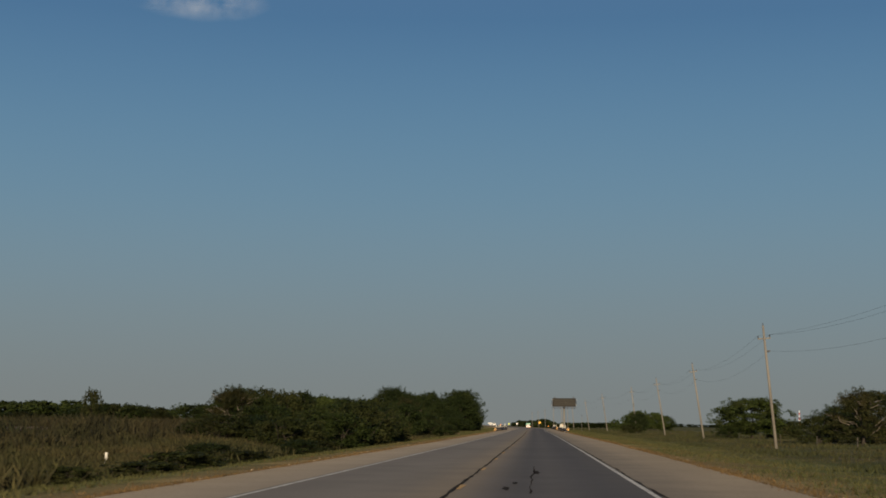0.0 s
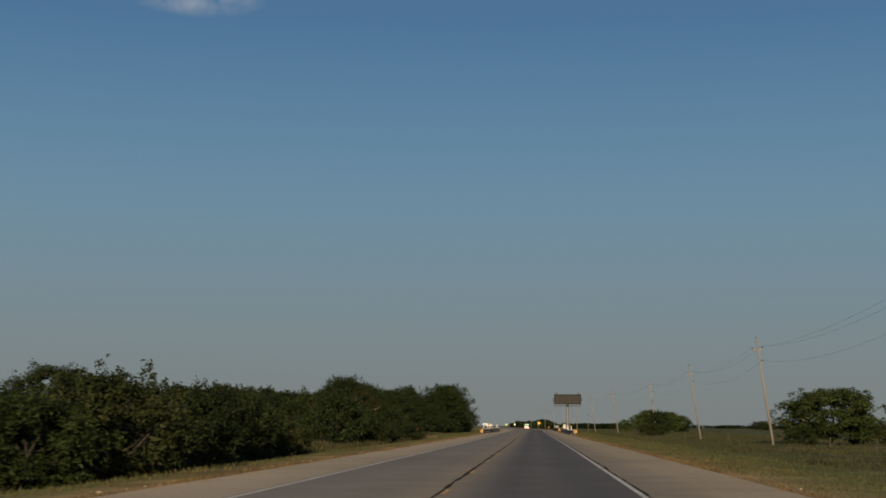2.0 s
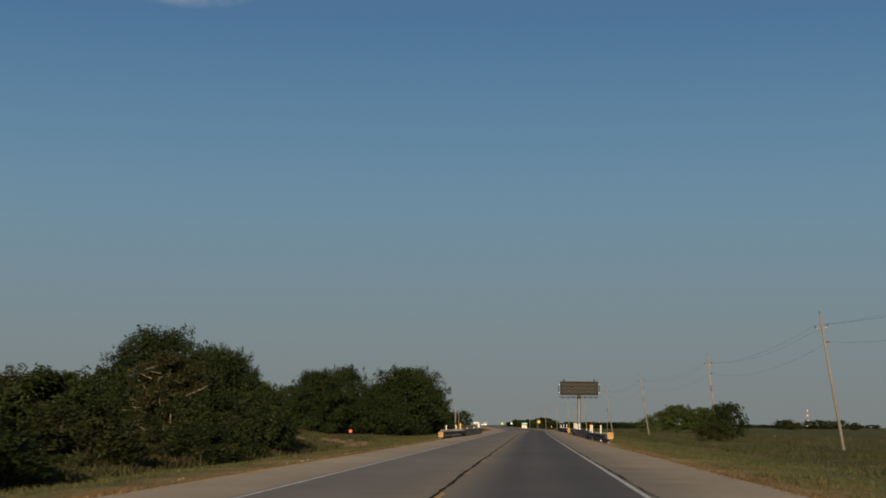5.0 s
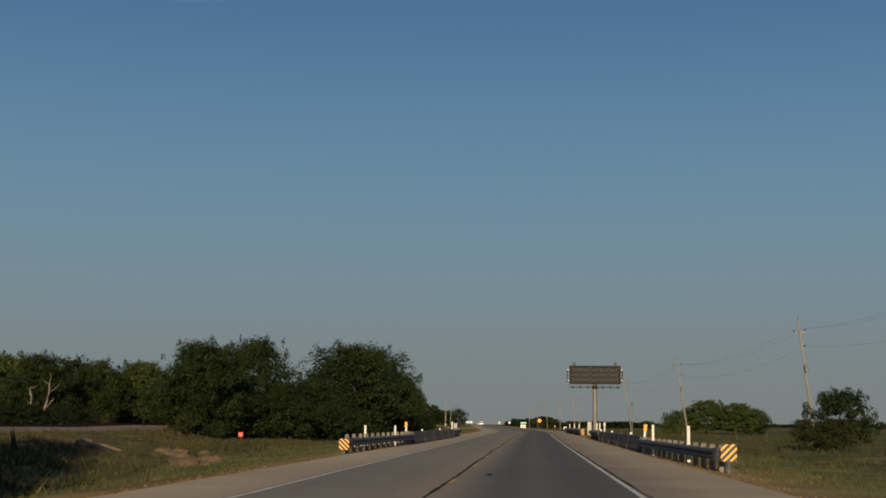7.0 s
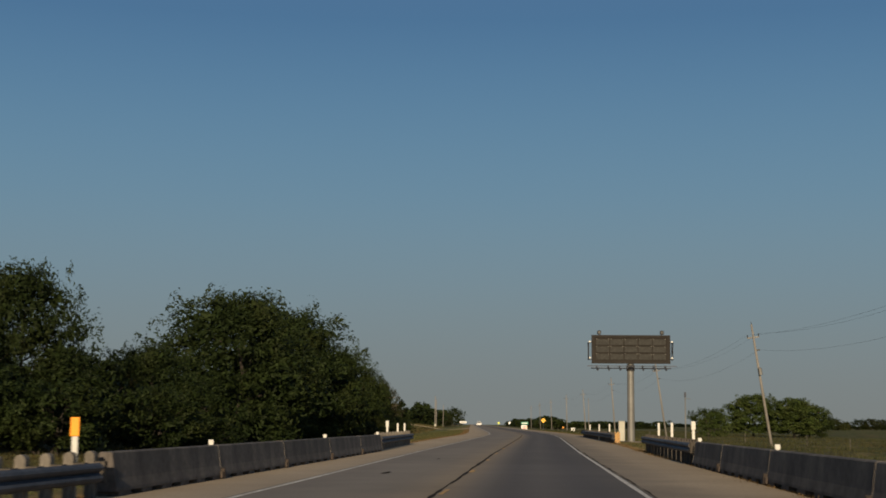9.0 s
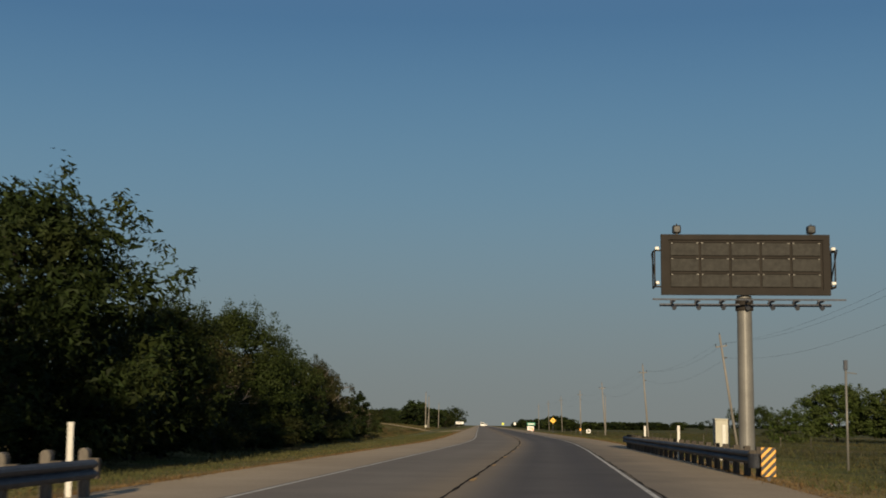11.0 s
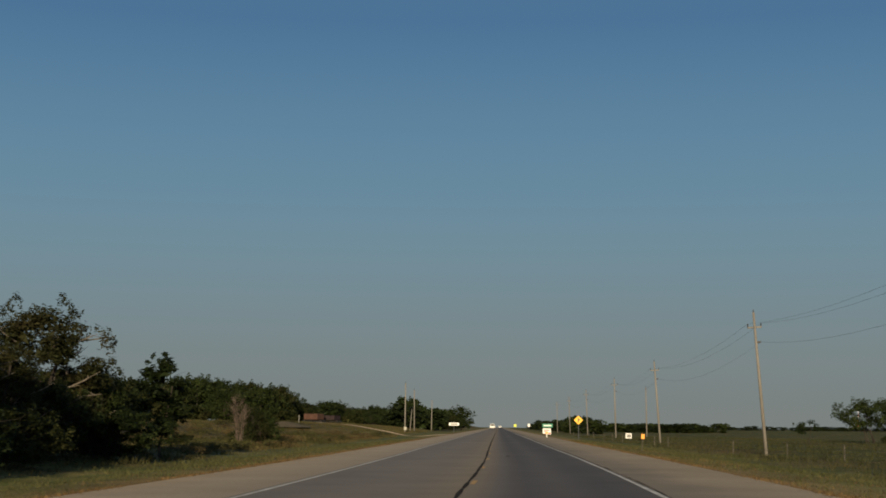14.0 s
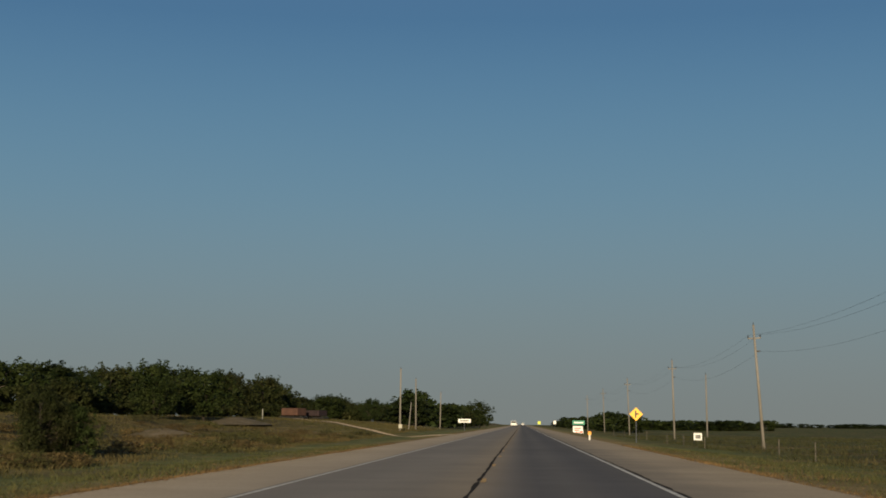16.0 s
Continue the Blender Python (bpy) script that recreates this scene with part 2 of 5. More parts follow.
# pale tone paints the skylight seen along the barrier joints
m_joint = surface("pale_joint_mortar", [(0.17, 0.148, 0.122), (0.24, 0.21, 0.175)], scale=3, fine=20, rough=0.9, bump=0.2)
m_white_post = surface("white_plastic_post", [(0.60, 0.585, 0.53), (0.50, 0.485, 0.44)], scale=3, fine=30, rough=0.5, bump=0.05, fine_amount=0.08)
m_orange = surface("amber_reflector", [(0.90, 0.36, 0.02), (0.80, 0.30, 0.02)], scale=3, fine=30, rough=0.4, bump=0, fine_amount=0.08)
m_black = surface("black_paint", [(0.015, 0.014, 0.014), (0.025, 0.024, 0.023)], scale=3, fine=30, rough=0.5, bump=0.05)
m_sign_yellow = surface("yellow_sign_sheet", [(0.92, 0.50, 0.02), (0.86, 0.46, 0.02)], scale=2, fine=20, rough=0.4, bump=0, fine_amount=0.06)
m_sign_white = surface("white_sign_sheet", [(0.82, 0.81, 0.78), (0.74, 0.73, 0.70)], scale=2, fine=20, rough=0.4, bump=0, fine_amount=0.06)
m_sign_green = surface("green_sign_sheet", [(0.01, 0.22, 0.13), (0.012, 0.19, 0.11)], scale=2, fine=20, rough=0.4, bump=0, fine_amount=0.06)
m_sign_red = surface("red_sign_sheet", [(0.62, 0.06, 0.03), (0.52, 0.05, 0.03)], scale=2, fine=20, rough=0.4, bump=0, fine_amount=0.08)
m_steel = surface("painted_steel_column", [(0.13, 0.127, 0.118), (0.18, 0.175, 0.162)], scale=1, fine=20, rough=0.5, metal=0.2, bump=0.05, fine_amount=0.1)
m_board = surface("dark_bronze_cabinet", [(0.021, 0.018, 0.0155), (0.028, 0.024, 0.0205)], scale=1.2, fine=20, rough=0.7, bump=0.05, fine_amount=0.12, spec=0.12)
m_panel = surface("dark_display_panel", [(0.033, 0.032, 0.029), (0.052, 0.050, 0.045)], scale=5, fine=60, rough=0.75, bump=0.25, fine_amount=0.3, spec=0.1)
m_dark_post = surface("creosoted_post", [(0.045, 0.038, 0.032), (0.08, 0.068, 0.055)], scale=3, fine=20, rough=0.9, bump=0.4, stretch=(3, 3, 0.4), per_object=0.2)
m_fence = surface("silvered_fence_post", [(0.05, 0.045, 0.038), (0.11, 0.097, 0.08)], scale=3, fine=20, rough=0.9, bump=0.3, per_object=0.4)
m_wire = surface("dark_cable", [(0.03, 0.03, 0.032), (0.05, 0.05, 0.05)], scale=3, fine=30, rough=0.6, bump=0)
m_grass = surface("grass_blades", [(0.044, 0.050, 0.014), (0.060, 0.061, 0.019), (0.086, 0.073, 0.028)], scale=0.25, fine=3, rough=0.8, bump=0, island=0.25, transmit=0.15)
m_field = surface("field_weeds_green", [(0.028, 0.033, 0.010), (0.040, 0.043, 0.014), (0.062, 0.050, 0.020)], scale=0.12, fine=3, rough=0.85, bump=0, island=0.2, transmit=0.15)
m_meadow = surface("meadow_grass", [(0.044, 0.047, 0.014), (0.070, 0.060, 0.020), (0.094, 0.068, 0.026)], scale=0.07, fine=3, rough=0.85, bump=0, island=0.10, transmit=0.15)
m_dry_grass = surface("dry_grass_blades", [(0.070, 0.046, 0.018), (0.110, 0.070, 0.028), (0.165, 0.105, 0.045)], scale=0.25, fine=3, rough=0.85, bump=0, island=0.3, transmit=0.15)
m_straw_weed = surface("straw_weed_leaves", [(0.070, 0.054, 0.019), (0.094, 0.067, 0.025), (0.120, 0.081, 0.033)], scale=0.5, fine=3, rough=0.85, bump=0, island=0.2, per_object=0.25, transmit=0.15)
m_green_weed = surface("olive_weed_leaves", [(0.044, 0.046, 0.013), (0.064, 0.062, 0.018), (0.085, 0.074, 0.025)], scale=0.5, fine=3, rough=0.85, bump=0, island=0.2, per_object=0.25, transmit=0.15)
m_low_weed = surface("olive_weeds", [(0.025, 0.028, 0.0085), (0.039, 0.037, 0.0125), (0.060, 0.047, 0.018)], scale=0.2, fine=3, rough=0.85, bump=0, island=0.4, transmit=0.15)
m_weed = surface("brown_weeds", [(0.015, 0.0185, 0.006), (0.0245, 0.0225, 0.008), (0.037, 0.028, 0.012)], scale=0.12, fine=3, rough=0.85, bump=0, island=0.4, transmit=0.15)
m_ballast = surface("railway_ballast", [(0.16, 0.115, 0.085), (0.24, 0.18, 0.135)], scale=1, fine=14, rough=0.95, bump=0.8, depth=0.04)
m_rust = surface("rusty_steel", [(0.060, 0.030, 0.021), (0.100, 0.050, 0.034)], scale=0.8, fine=14, rough=0.75, bump=0.2)
m_maroon = surface("dark_maroon_paint", [(0.020, 0.013, 0.014), (0.034, 0.020, 0.020)], scale=0.8, fine=14, rough=0.7, bump=0.2)
m_dirt = surface("gravel_track", [(0.30, 0.23, 0.155), (0.39, 0.31, 0.22)], scale=0.6, fine=10, rough=0.95, bump=0.4)
m_heap = surface("gravel_heap_stone", [(0.075, 0.060, 0.029), (0.108, 0.083, 0.044), (0.150, 0.118, 0.075)], scale=1.2, fine=12, rough=0.95, bump=0.6, depth=0.05)
m_clod = surface("earthy_stone", [(0.075, 0.052, 0.030), (0.130, 0.088, 0.052)], scale=1.2, fine=12, rough=0.95, bump=0.6, depth=0.05)
m_cream = surface("cream_cabinet_paint", [(0.40, 0.385, 0.315), (0.34, 0.325, 0.265)], scale=1.5, fine=20, rough=0.55, bump=0.05, fine_amount=0.06)
m_clip = surface("dull_zinc", [(0.26, 0.25, 0.23), (0.34, 0.33, 0.30)], scale=6, fine=30, rough=0.5, bump=0)
m_lens = surface("floodlight_glass", [(0.045, 0.043, 0.038), (0.09, 0.085, 0.075)], scale=6, fine=30, rough=0.15, bump=0, spec=0.6)
m_glass_lamp = surface("lamp_glass", [(0.75, 0.73, 0.66), (0.65, 0.63, 0.58)], scale=3, fine=20, rough=0.25, bump=0)


# ---- mesh helpers ----
def mesh_of(name, verts, faces, material, smooth=False):
    me = bpy.data.meshes.new(name)
    me.from_pydata([tuple(v) for v in verts], [], [tuple(f) for f in faces])
    me.materials.append(material)
    if smooth:
        me.polygons.foreach_set("use_smooth", [True] * len(me.polygons))
    me.update()
    return me


def part(name, bm, material, parent=None, label=""):
    me = bpy.data.meshes.new(name)
    bm.to_mesh(me)
    bm.free()
    me.materials.append(material)
    ob = new(name, me)
    ob.parent = parent
    return tagged(ob, label)


def shared(name, me, parent, at=(0, 0, 0), turn=0.0):
    ob = new(name, me)
    ob.parent = parent
    ob.matrix_basis = pose(*at, 0, 0, turn)
    return ob


def empty(name, label, category, at=(0, 0, 0), turn=0.0, group=""):
    ob = new(name)
    ob.matrix_basis = pose(*at, 0, 0, turn)
    return tagged(ob, label, category, group)


def add_box(bm, size, at=(0, 0, 0), turn=None, bevel=0.0):
    m = Matrix.Translation(at) @ (turn or Matrix()) @ Matrix.Diagonal((*size, 1))
    got = bmesh.ops.create_cube(bm, size=1.0, matrix=m)["verts"]
    if bevel:
        edges = list({e for v in got for e in v.link_edges})
        bmesh.ops.bevel(bm, geom=edges, offset=bevel, segments=2, profile=0.5, affect="EDGES")
    return bm


def box(size, at=(0, 0, 0), bevel=0.0, turn=None):
    return add_box(bmesh.new(), size, at, turn, bevel)


def add_tube(bm, a, c, r0, r1=None, sides=10, caps=True):
    a, c = Vector(a), Vector(c)
    way = c - a
    m = Matrix.Translation((a + c) / 2) @ way.to_track_quat("Z", "Y").to_matrix().to_4x4()
    bmesh.ops.create_cone(bm, cap_ends=caps, segments=sides, radius1=r0, radius2=r0 if r1 is None else r1, depth=way.length, matrix=m)
    return bm


def tube(a, c, r0, r1=None, sides=10):
    return add_tube(bmesh.new(), a, c, r0, r1, sides)


def shade_smooth(ob):
    ob.data.polygons.foreach_set("use_smooth", [True] * len(ob.data.polygons))
    return ob


# ---- the road's line ----
KNOTS_Y = (-300, 0, 70, 150, 250, 330, 400, 425, 442, 458, 480, 500, 676, 3000)
KNOTS_X = (-3.2, -1.6, -1.33, -1.12, -1.15, -1.05, -0.64, -0.72, -1.08, -1.62, -2.5, -3.44, -11.2, -113.5)
LINE_Y = np.arange(-300.0, 3000.5, 1.0)
line = np.interp(LINE_Y, KNOTS_Y, KNOTS_X)
soft_kernel = np.hanning(21) / np.hanning(21).sum()
LINE_X = np.convolve(np.pad(line, 10, mode="edge"), soft_kernel, mode="valid")


def centre(y):
    return np.interp(y, LINE_Y, LINE_X)


def ease(a, z, v):
    k = np.clip((v - a) / (z - a), 0, 1)
    return k * k * (3 - 2 * k)


def rise(y, d):
    """Height of the ground at y metres along the road and d metres to the right of its centre line."""
    y, d = np.asarray(y, float), np.asarray(d, float)
    right = -0.12 * ease(5.4, 7.0, d) - 0.45 * ease(7.0, 13.0, d) - 0.25 * ease(20, 60, d)
    e = -d
    late = ease(440, 520, y)
    far = ease(615, 675, y) * (1 - ease(780, 860, y))
    ditch = -0.12 * ease(5.4, 7.0, e) - 0.45 * ease(7.0, 12.5, e) + 0.25 * ease(14, 20, e)
    bank = 0.75 * ease(20, 29, e) * (1 - late) + 2.1 * ease(500, 580, y) * (ease(30, 46, e) * (1 - far) + ease(4, 40, e) * far)
    hum = 0.10 * np.sin(y * 0.13 + d * 0.21) * np.sin(d * 0.33 - y * 0.05) * ease(9, 16, np.abs(d))
    dip = -0.8 * np.exp(-((y - 250) / 24) ** 2 - ((e - 15) / 5) ** 2)
    return np.where(d > 0, right, ditch + bank + dip) + hum


def at(y, d, lift=0.0):
    return (float(centre(y) + d), float(y), float(rise(y, d)) + lift)


def spot(x, y, lift=0.0):
    return (x, y, float(rise(y, x - centre(y))) + lift)


def left_edge(y):
    return np.interp(y, (20, 120, 232, 300, 398, 500), (3.45, 3.22, 3.14, 3.26, 3.72, 3.82))


def left_out(y):
    return np.interp(y, (20, 120, 232, 300, 398, 460, 600), (5.6, 5.5, 5.35, 5.5, 6.82, 6.72, 6.6))


def right_out(y):
    return np.interp(y, (20, 90, 240, 330, 450, 600), (6.4, 6.6, 6.35, 6.5, 6.85, 6.8))


def warp(Y, D):
    """True distance from the centre line for the nominal one: lanes and shoulders change their widths a little along the road."""
    le, lo = left_edge(Y), left_out(Y)
    w = np.where(D >= 0, D, D * le / 3.4)
    w = np.where(D < -3.4, -le + (D + 3.4) * (lo - le) / (5.75 - 3.4), w)
    w = np.where(D < -5.75, D - lo + 5.75, w)
    ro = right_out(Y)
    w = np.where(D > 3.7, 3.7 + (D - 3.7) * (ro - 3.7) / (5.75 - 3.7), w)
    return np.where(D > 5.75, D + ro - 5.75, w)


def sheet(name, ys, ds, material, height, label, category, kind="structure"):
    """A sheet along the road with the distance across it as UV."""
    ys, ds = np.asarray(ys, float), np.asarray(ds, float)
    Y, D = np.meshgrid(ys, ds, indexing="ij")
    V = np.stack([centre(Y) + warp(Y, D), Y, height(Y, D)], -1).reshape(-1, 3)
    n, k = len(ys), len(ds)
    I = np.arange(n * k).reshape(n, k)
    Fc = np.stack([I[:-1, :-1], I[:-1, 1:], I[1:, 1:], I[1:, :-1]], -1).reshape(-1, 4)
    me = bpy.data.meshes.new(name)
    me.vertices.add(len(V))
    me.vertices.foreach_set("co", V.ravel())
    me.loops.add(Fc.size)
    me.loops.foreach_set("vertex_index", Fc.ravel().astype(np.int32))
    me.polygons.add(len(Fc))
    me.polygons.foreach_set("loop_start", np.arange(0, Fc.size, 4, dtype=np.int32))
    me.polygons.foreach_set("use_smooth", np.ones(len(Fc), bool))
    uv = me.uv_layers.new(name="across")
    uv.data.foreach_set("uv", np.stack([D.ravel()[Fc.ravel()], Y.ravel()[Fc.ravel()]], -1).ravel())
    me.materials.append(material)
    me.update()
    me.validate()
    return tagged(new(name, me), label, category, "", kind)


LONG = np.r_[np.arange(-120, 0, 6), np.arange(0, 760, 2.0), np.arange(760, 1200, 10), np.arange(1200, 3001, 60)]
ACROSS = np.r_[-1800, -900, -500, -300, -200, -140, np.arange(-100, -40, 6), np.arange(-40, -12, 1.6), np.arange(-12, -6.0, 0.6), -5.78, -5.70, -4.9, 4.9, 5.70, 5.78,
               np.arange(6.0, 13, 0.6), np.arange(13, 40, 2.2), np.arange(42, 110, 8), 140, 200, 300, 500, 900, 1800]


def ground_height(Y, D):
    return np.where(np.abs(D) < 5.74, -0.12, rise(Y, D) - 0.03 * (1 - ease(6, 9, np.abs(D))))


sheet("ground", LONG, ACROSS, m_ground, ground_height, "grassy verge with a dry brown edge and green fields", "ground")
sheet("road", LONG, (-3.42, -2.5, -1.5, -0.6, 0, 0.6, 1.5, 2.5, 3.70), m_road, lambda Y, D: 0.0 * Y, "two-lane asphalt highway, the right lane darker", "road")
sheet("shoulder_left", LONG, (-5.75, -5.0, -4.2, -3.422), m_shoulder, lambda Y, D: -0.012 * (np.abs(D) - 3.4), "pale chip-seal shoulder of the highway", "shoulder")
sheet("shoulder_right", LONG, (3.702, 4.4, 5.0, 5.75), m_shoulder, lambda Y, D: -0.012 * (np.abs(D) - 3.7), "pale chip-seal shoulder of the highway", "shoulder")


# ---- markings on the road ----
def strip(name, y0, y1, d0, width, material, lift, ragged=0.0, step=1.5, wander=0.0, seed=1):
    rng = random.Random(seed)
    verts, faces, y, off = [], [], y0, 0.0
    while y <= y1 + 1e-6:
        off += rng.uniform(-wander, wander) - off * 0.15
        w = width * (1 + rng.uniform(-ragged, ragged)) / 2
        x = float(centre(y)) + (-float(left_edge(y)) + 0.12 if d0 is None else d0) + off
        verts += [(x - w, y, lift), (x + w, y, lift)]
        y += step
    for k in range(len(verts) // 2 - 1):
        faces.append((2 * k, 2 * k + 1, 2 * k + 3, 2 * k + 2))
    return new(name, mesh_of(name, verts, faces, material))


for nm, dd in (("edge_line_left", None), ("edge_line_right", 3.60)):
    tagged(strip(nm, -60, 1400, dd, 0.100, m_white_line, 0.004, ragged=0.15, step=3), "worn white edge line painted along the highway", "road marking", "", "structure")
tagged(strip("centre_crack", -40, 900, 0.02, 0.07, m_crack, 0.005, ragged=0.6, step=0.9, wander=0.013, seed=4),
       "ragged black tar seal along the centre joint", "road marking", "", "structure")
tagged(strip("edge_crack", -40, 900, 3.73, 0.045, m_crack, 0.003, ragged=0.9, step=1.1, wander=0.02, seed=9),
       "dark crack between lane and shoulder", "road marking", "", "structure")
for k in range(-3, 75):
    y = 38.7 + 11.13 * k
    n = strip("yellow_dash", y - 1.2, y + 1.2, 0.12, 0.10, m_yellow_line, 0.009, ragged=0.35, step=0.5, wander=0.01, seed=100 + k)
    tagged(n, "worn yellow centre dash on asphalt", "road marking", "yellow centre dashes", "structure")


def tar_patch(y, d, long, wide, seed):
    rng = random.Random(seed)
    verts = [(float(centre(y)) + d, y, 0.006)]
    for k in range(14):
        a = math.tau * k / 14
        r = rng.uniform(0.5, 1.0)
        verts.append((float(centre(y)) + d + math.cos(a) * wide * r, y + math.sin(a) * long * r, 0.006))
    faces = [(0, k + 1, (k + 1) % 14 + 1) for k in range(14)]
    tagged(new("tar_patch", mesh_of("tar_patch", verts, faces, m_crack)), "small dark tar repair on the asphalt lane", "road marking", "tar repairs", "structure")


tagged(strip("lane_crack", 25, 42, 1.47, 0.030, m_crack, 0.006, ragged=0.9, step=0.9, wander=0.035, seed=13), "short ragged tar seal in the lane", "road marking", "", "structure")
for k, (y, d, a, w) in enumerate(((27, 0.98, 0.9, 0.10), (29.5, 1.12, 0.7, 0.07), (36, 1.55, 1.6, 0.11), (243, 0.75, 0.8, 0.10), (222, -2.4, 0.6, 0.08),
                                  (304, -1.9, 0.9, 0.12), (318, -1.6, 0.6, 0.07), (478, 0.9, 0.8, 0.12))):
    tar_patch(y, d, a, w, 50 + k)


# ---- trees and shrubs ----
def leaf_cloud(rng, lobes, count, size, flat=0.75):
    """Leaves on and in a set of lobes (centre, radii): small folded blades, two triangles each."""
    lobes = np.asarray(lobes, float)
    area = (lobes[:, 3] * lobes[:, 4] + lobes[:, 3] * lobes[:, 5] + lobes[:, 4] * lobes[:, 5])
    which = rng.choice(len(lobes), size=count, p=area / area.sum())
    way = rng.normal(size=(count, 3))
    way /= np.linalg.norm(way, axis=1, keepdims=True)
    way[:, 2] = np.where(way[:, 2] < -0.5, -way[:, 2], way[:, 2])
    deep = 1 - 0.45 * rng.random(count) ** 2.0
    ruffle = 1 + 0.22 * np.sin(way[:, 0] * 7 + which) * np.sin(way[:, 1] * 6 + which * 2) + 0.16 * rng.normal(size=count)
    P = lobes[which, :3] + way * lobes[which, 3:6] * (deep * ruffle)[:, None]
    normal = way * 0.55 + rng.normal(size=(count, 3)) * 0.55
    normal[:, 2] += 0.30
    normal /= np.linalg.norm(normal, axis=1, keepdims=True)
    side = np.cross(normal, rng.normal(size=(count, 3)))
    side /= np.linalg.norm(side, axis=1, keepdims=True)
    along = np.cross(normal, side)
    s = size * (0.6 + 0.8 * rng.random(count))[:, None]
    a, c = P - along * s, P + along * s
    l, r = P + side * s * flat * 0.7 + normal * s * 0.2, P - side * s * flat * 0.7 + normal * s * 0.2
    return np.stack([a * 0.9 + P * 0.1 + (r - P) * 0.7, l, c], 1).reshape(-1, 3)


def leaves_mesh(name, V, material):
    n = len(V) // 3
    me = bpy.data.meshes.new(name)
    me.vertices.add(len(V))
    me.vertices.foreach_set("co", V.astype(np.float32).ravel())
    me.loops.add(len(V))
    me.loops.foreach_set("vertex_index", np.arange(len(V), dtype=np.int32))
    me.polygons.add(n)
    me.polygons.foreach_set("loop_start", np.arange(0, len(V), 3, dtype=np.int32))
    me.materials.append(material)
    me.update()
    return me


def limb_meshes(name, rng, height, spread, trunk_r, stems, material, limbs=9, first=0.25):
    """One mesh for each stem with its limbs."""
    made = []
    for s in range(stems):
        bm = bmesh.new()
        base = Vector((rng.normal() * 0.25 * (stems > 1), rng.normal() * 0.25 * (stems > 1), -0.3))
        lean = Vector((rng.normal() * 0.10 * height, rng.normal() * 0.10 * height, 0)) * (1.6 if stems > 1 else 0.7)
        p, r = base, trunk_r
        joints = 5
        for j in range(joints):
            k = (j + 1) / joints
            q = base + Vector((lean.x * k + rng.normal() * 0.12, lean.y * k + rng.normal() * 0.12, height * 0.82 * k))
            add_tube(bm, p, q, r, r * 0.78, 7)
            if k > first and limbs:
                for _ in range(max(1, limbs // joints)):
                    ang = rng.random() * math.tau
                    reach = spread * (0.5 + 0.45 * rng.random()) * (1.1 - 0.5 * k)
                    e = q + Vector((math.cos(ang) * reach, math.sin(ang) * reach, reach * (0.35 + 0.5 * rng.random())))
                    mid = q.lerp(e, 0.5) + Vector((rng.normal() * 0.2, rng.normal() * 0.2, -0.1 * reach))
                    add_tube(bm, q, mid, r * 0.5, r * 0.33, 5)
                    add_tube(bm, mid, e, r * 0.33, r * 0.08, 5)
            p, r = q, r * 0.78
        me = bpy.data.meshes.new(name)
        bm.to_mesh(me)
        bm.free()
        me.materials.append(material)
        made.append(me)
    return made


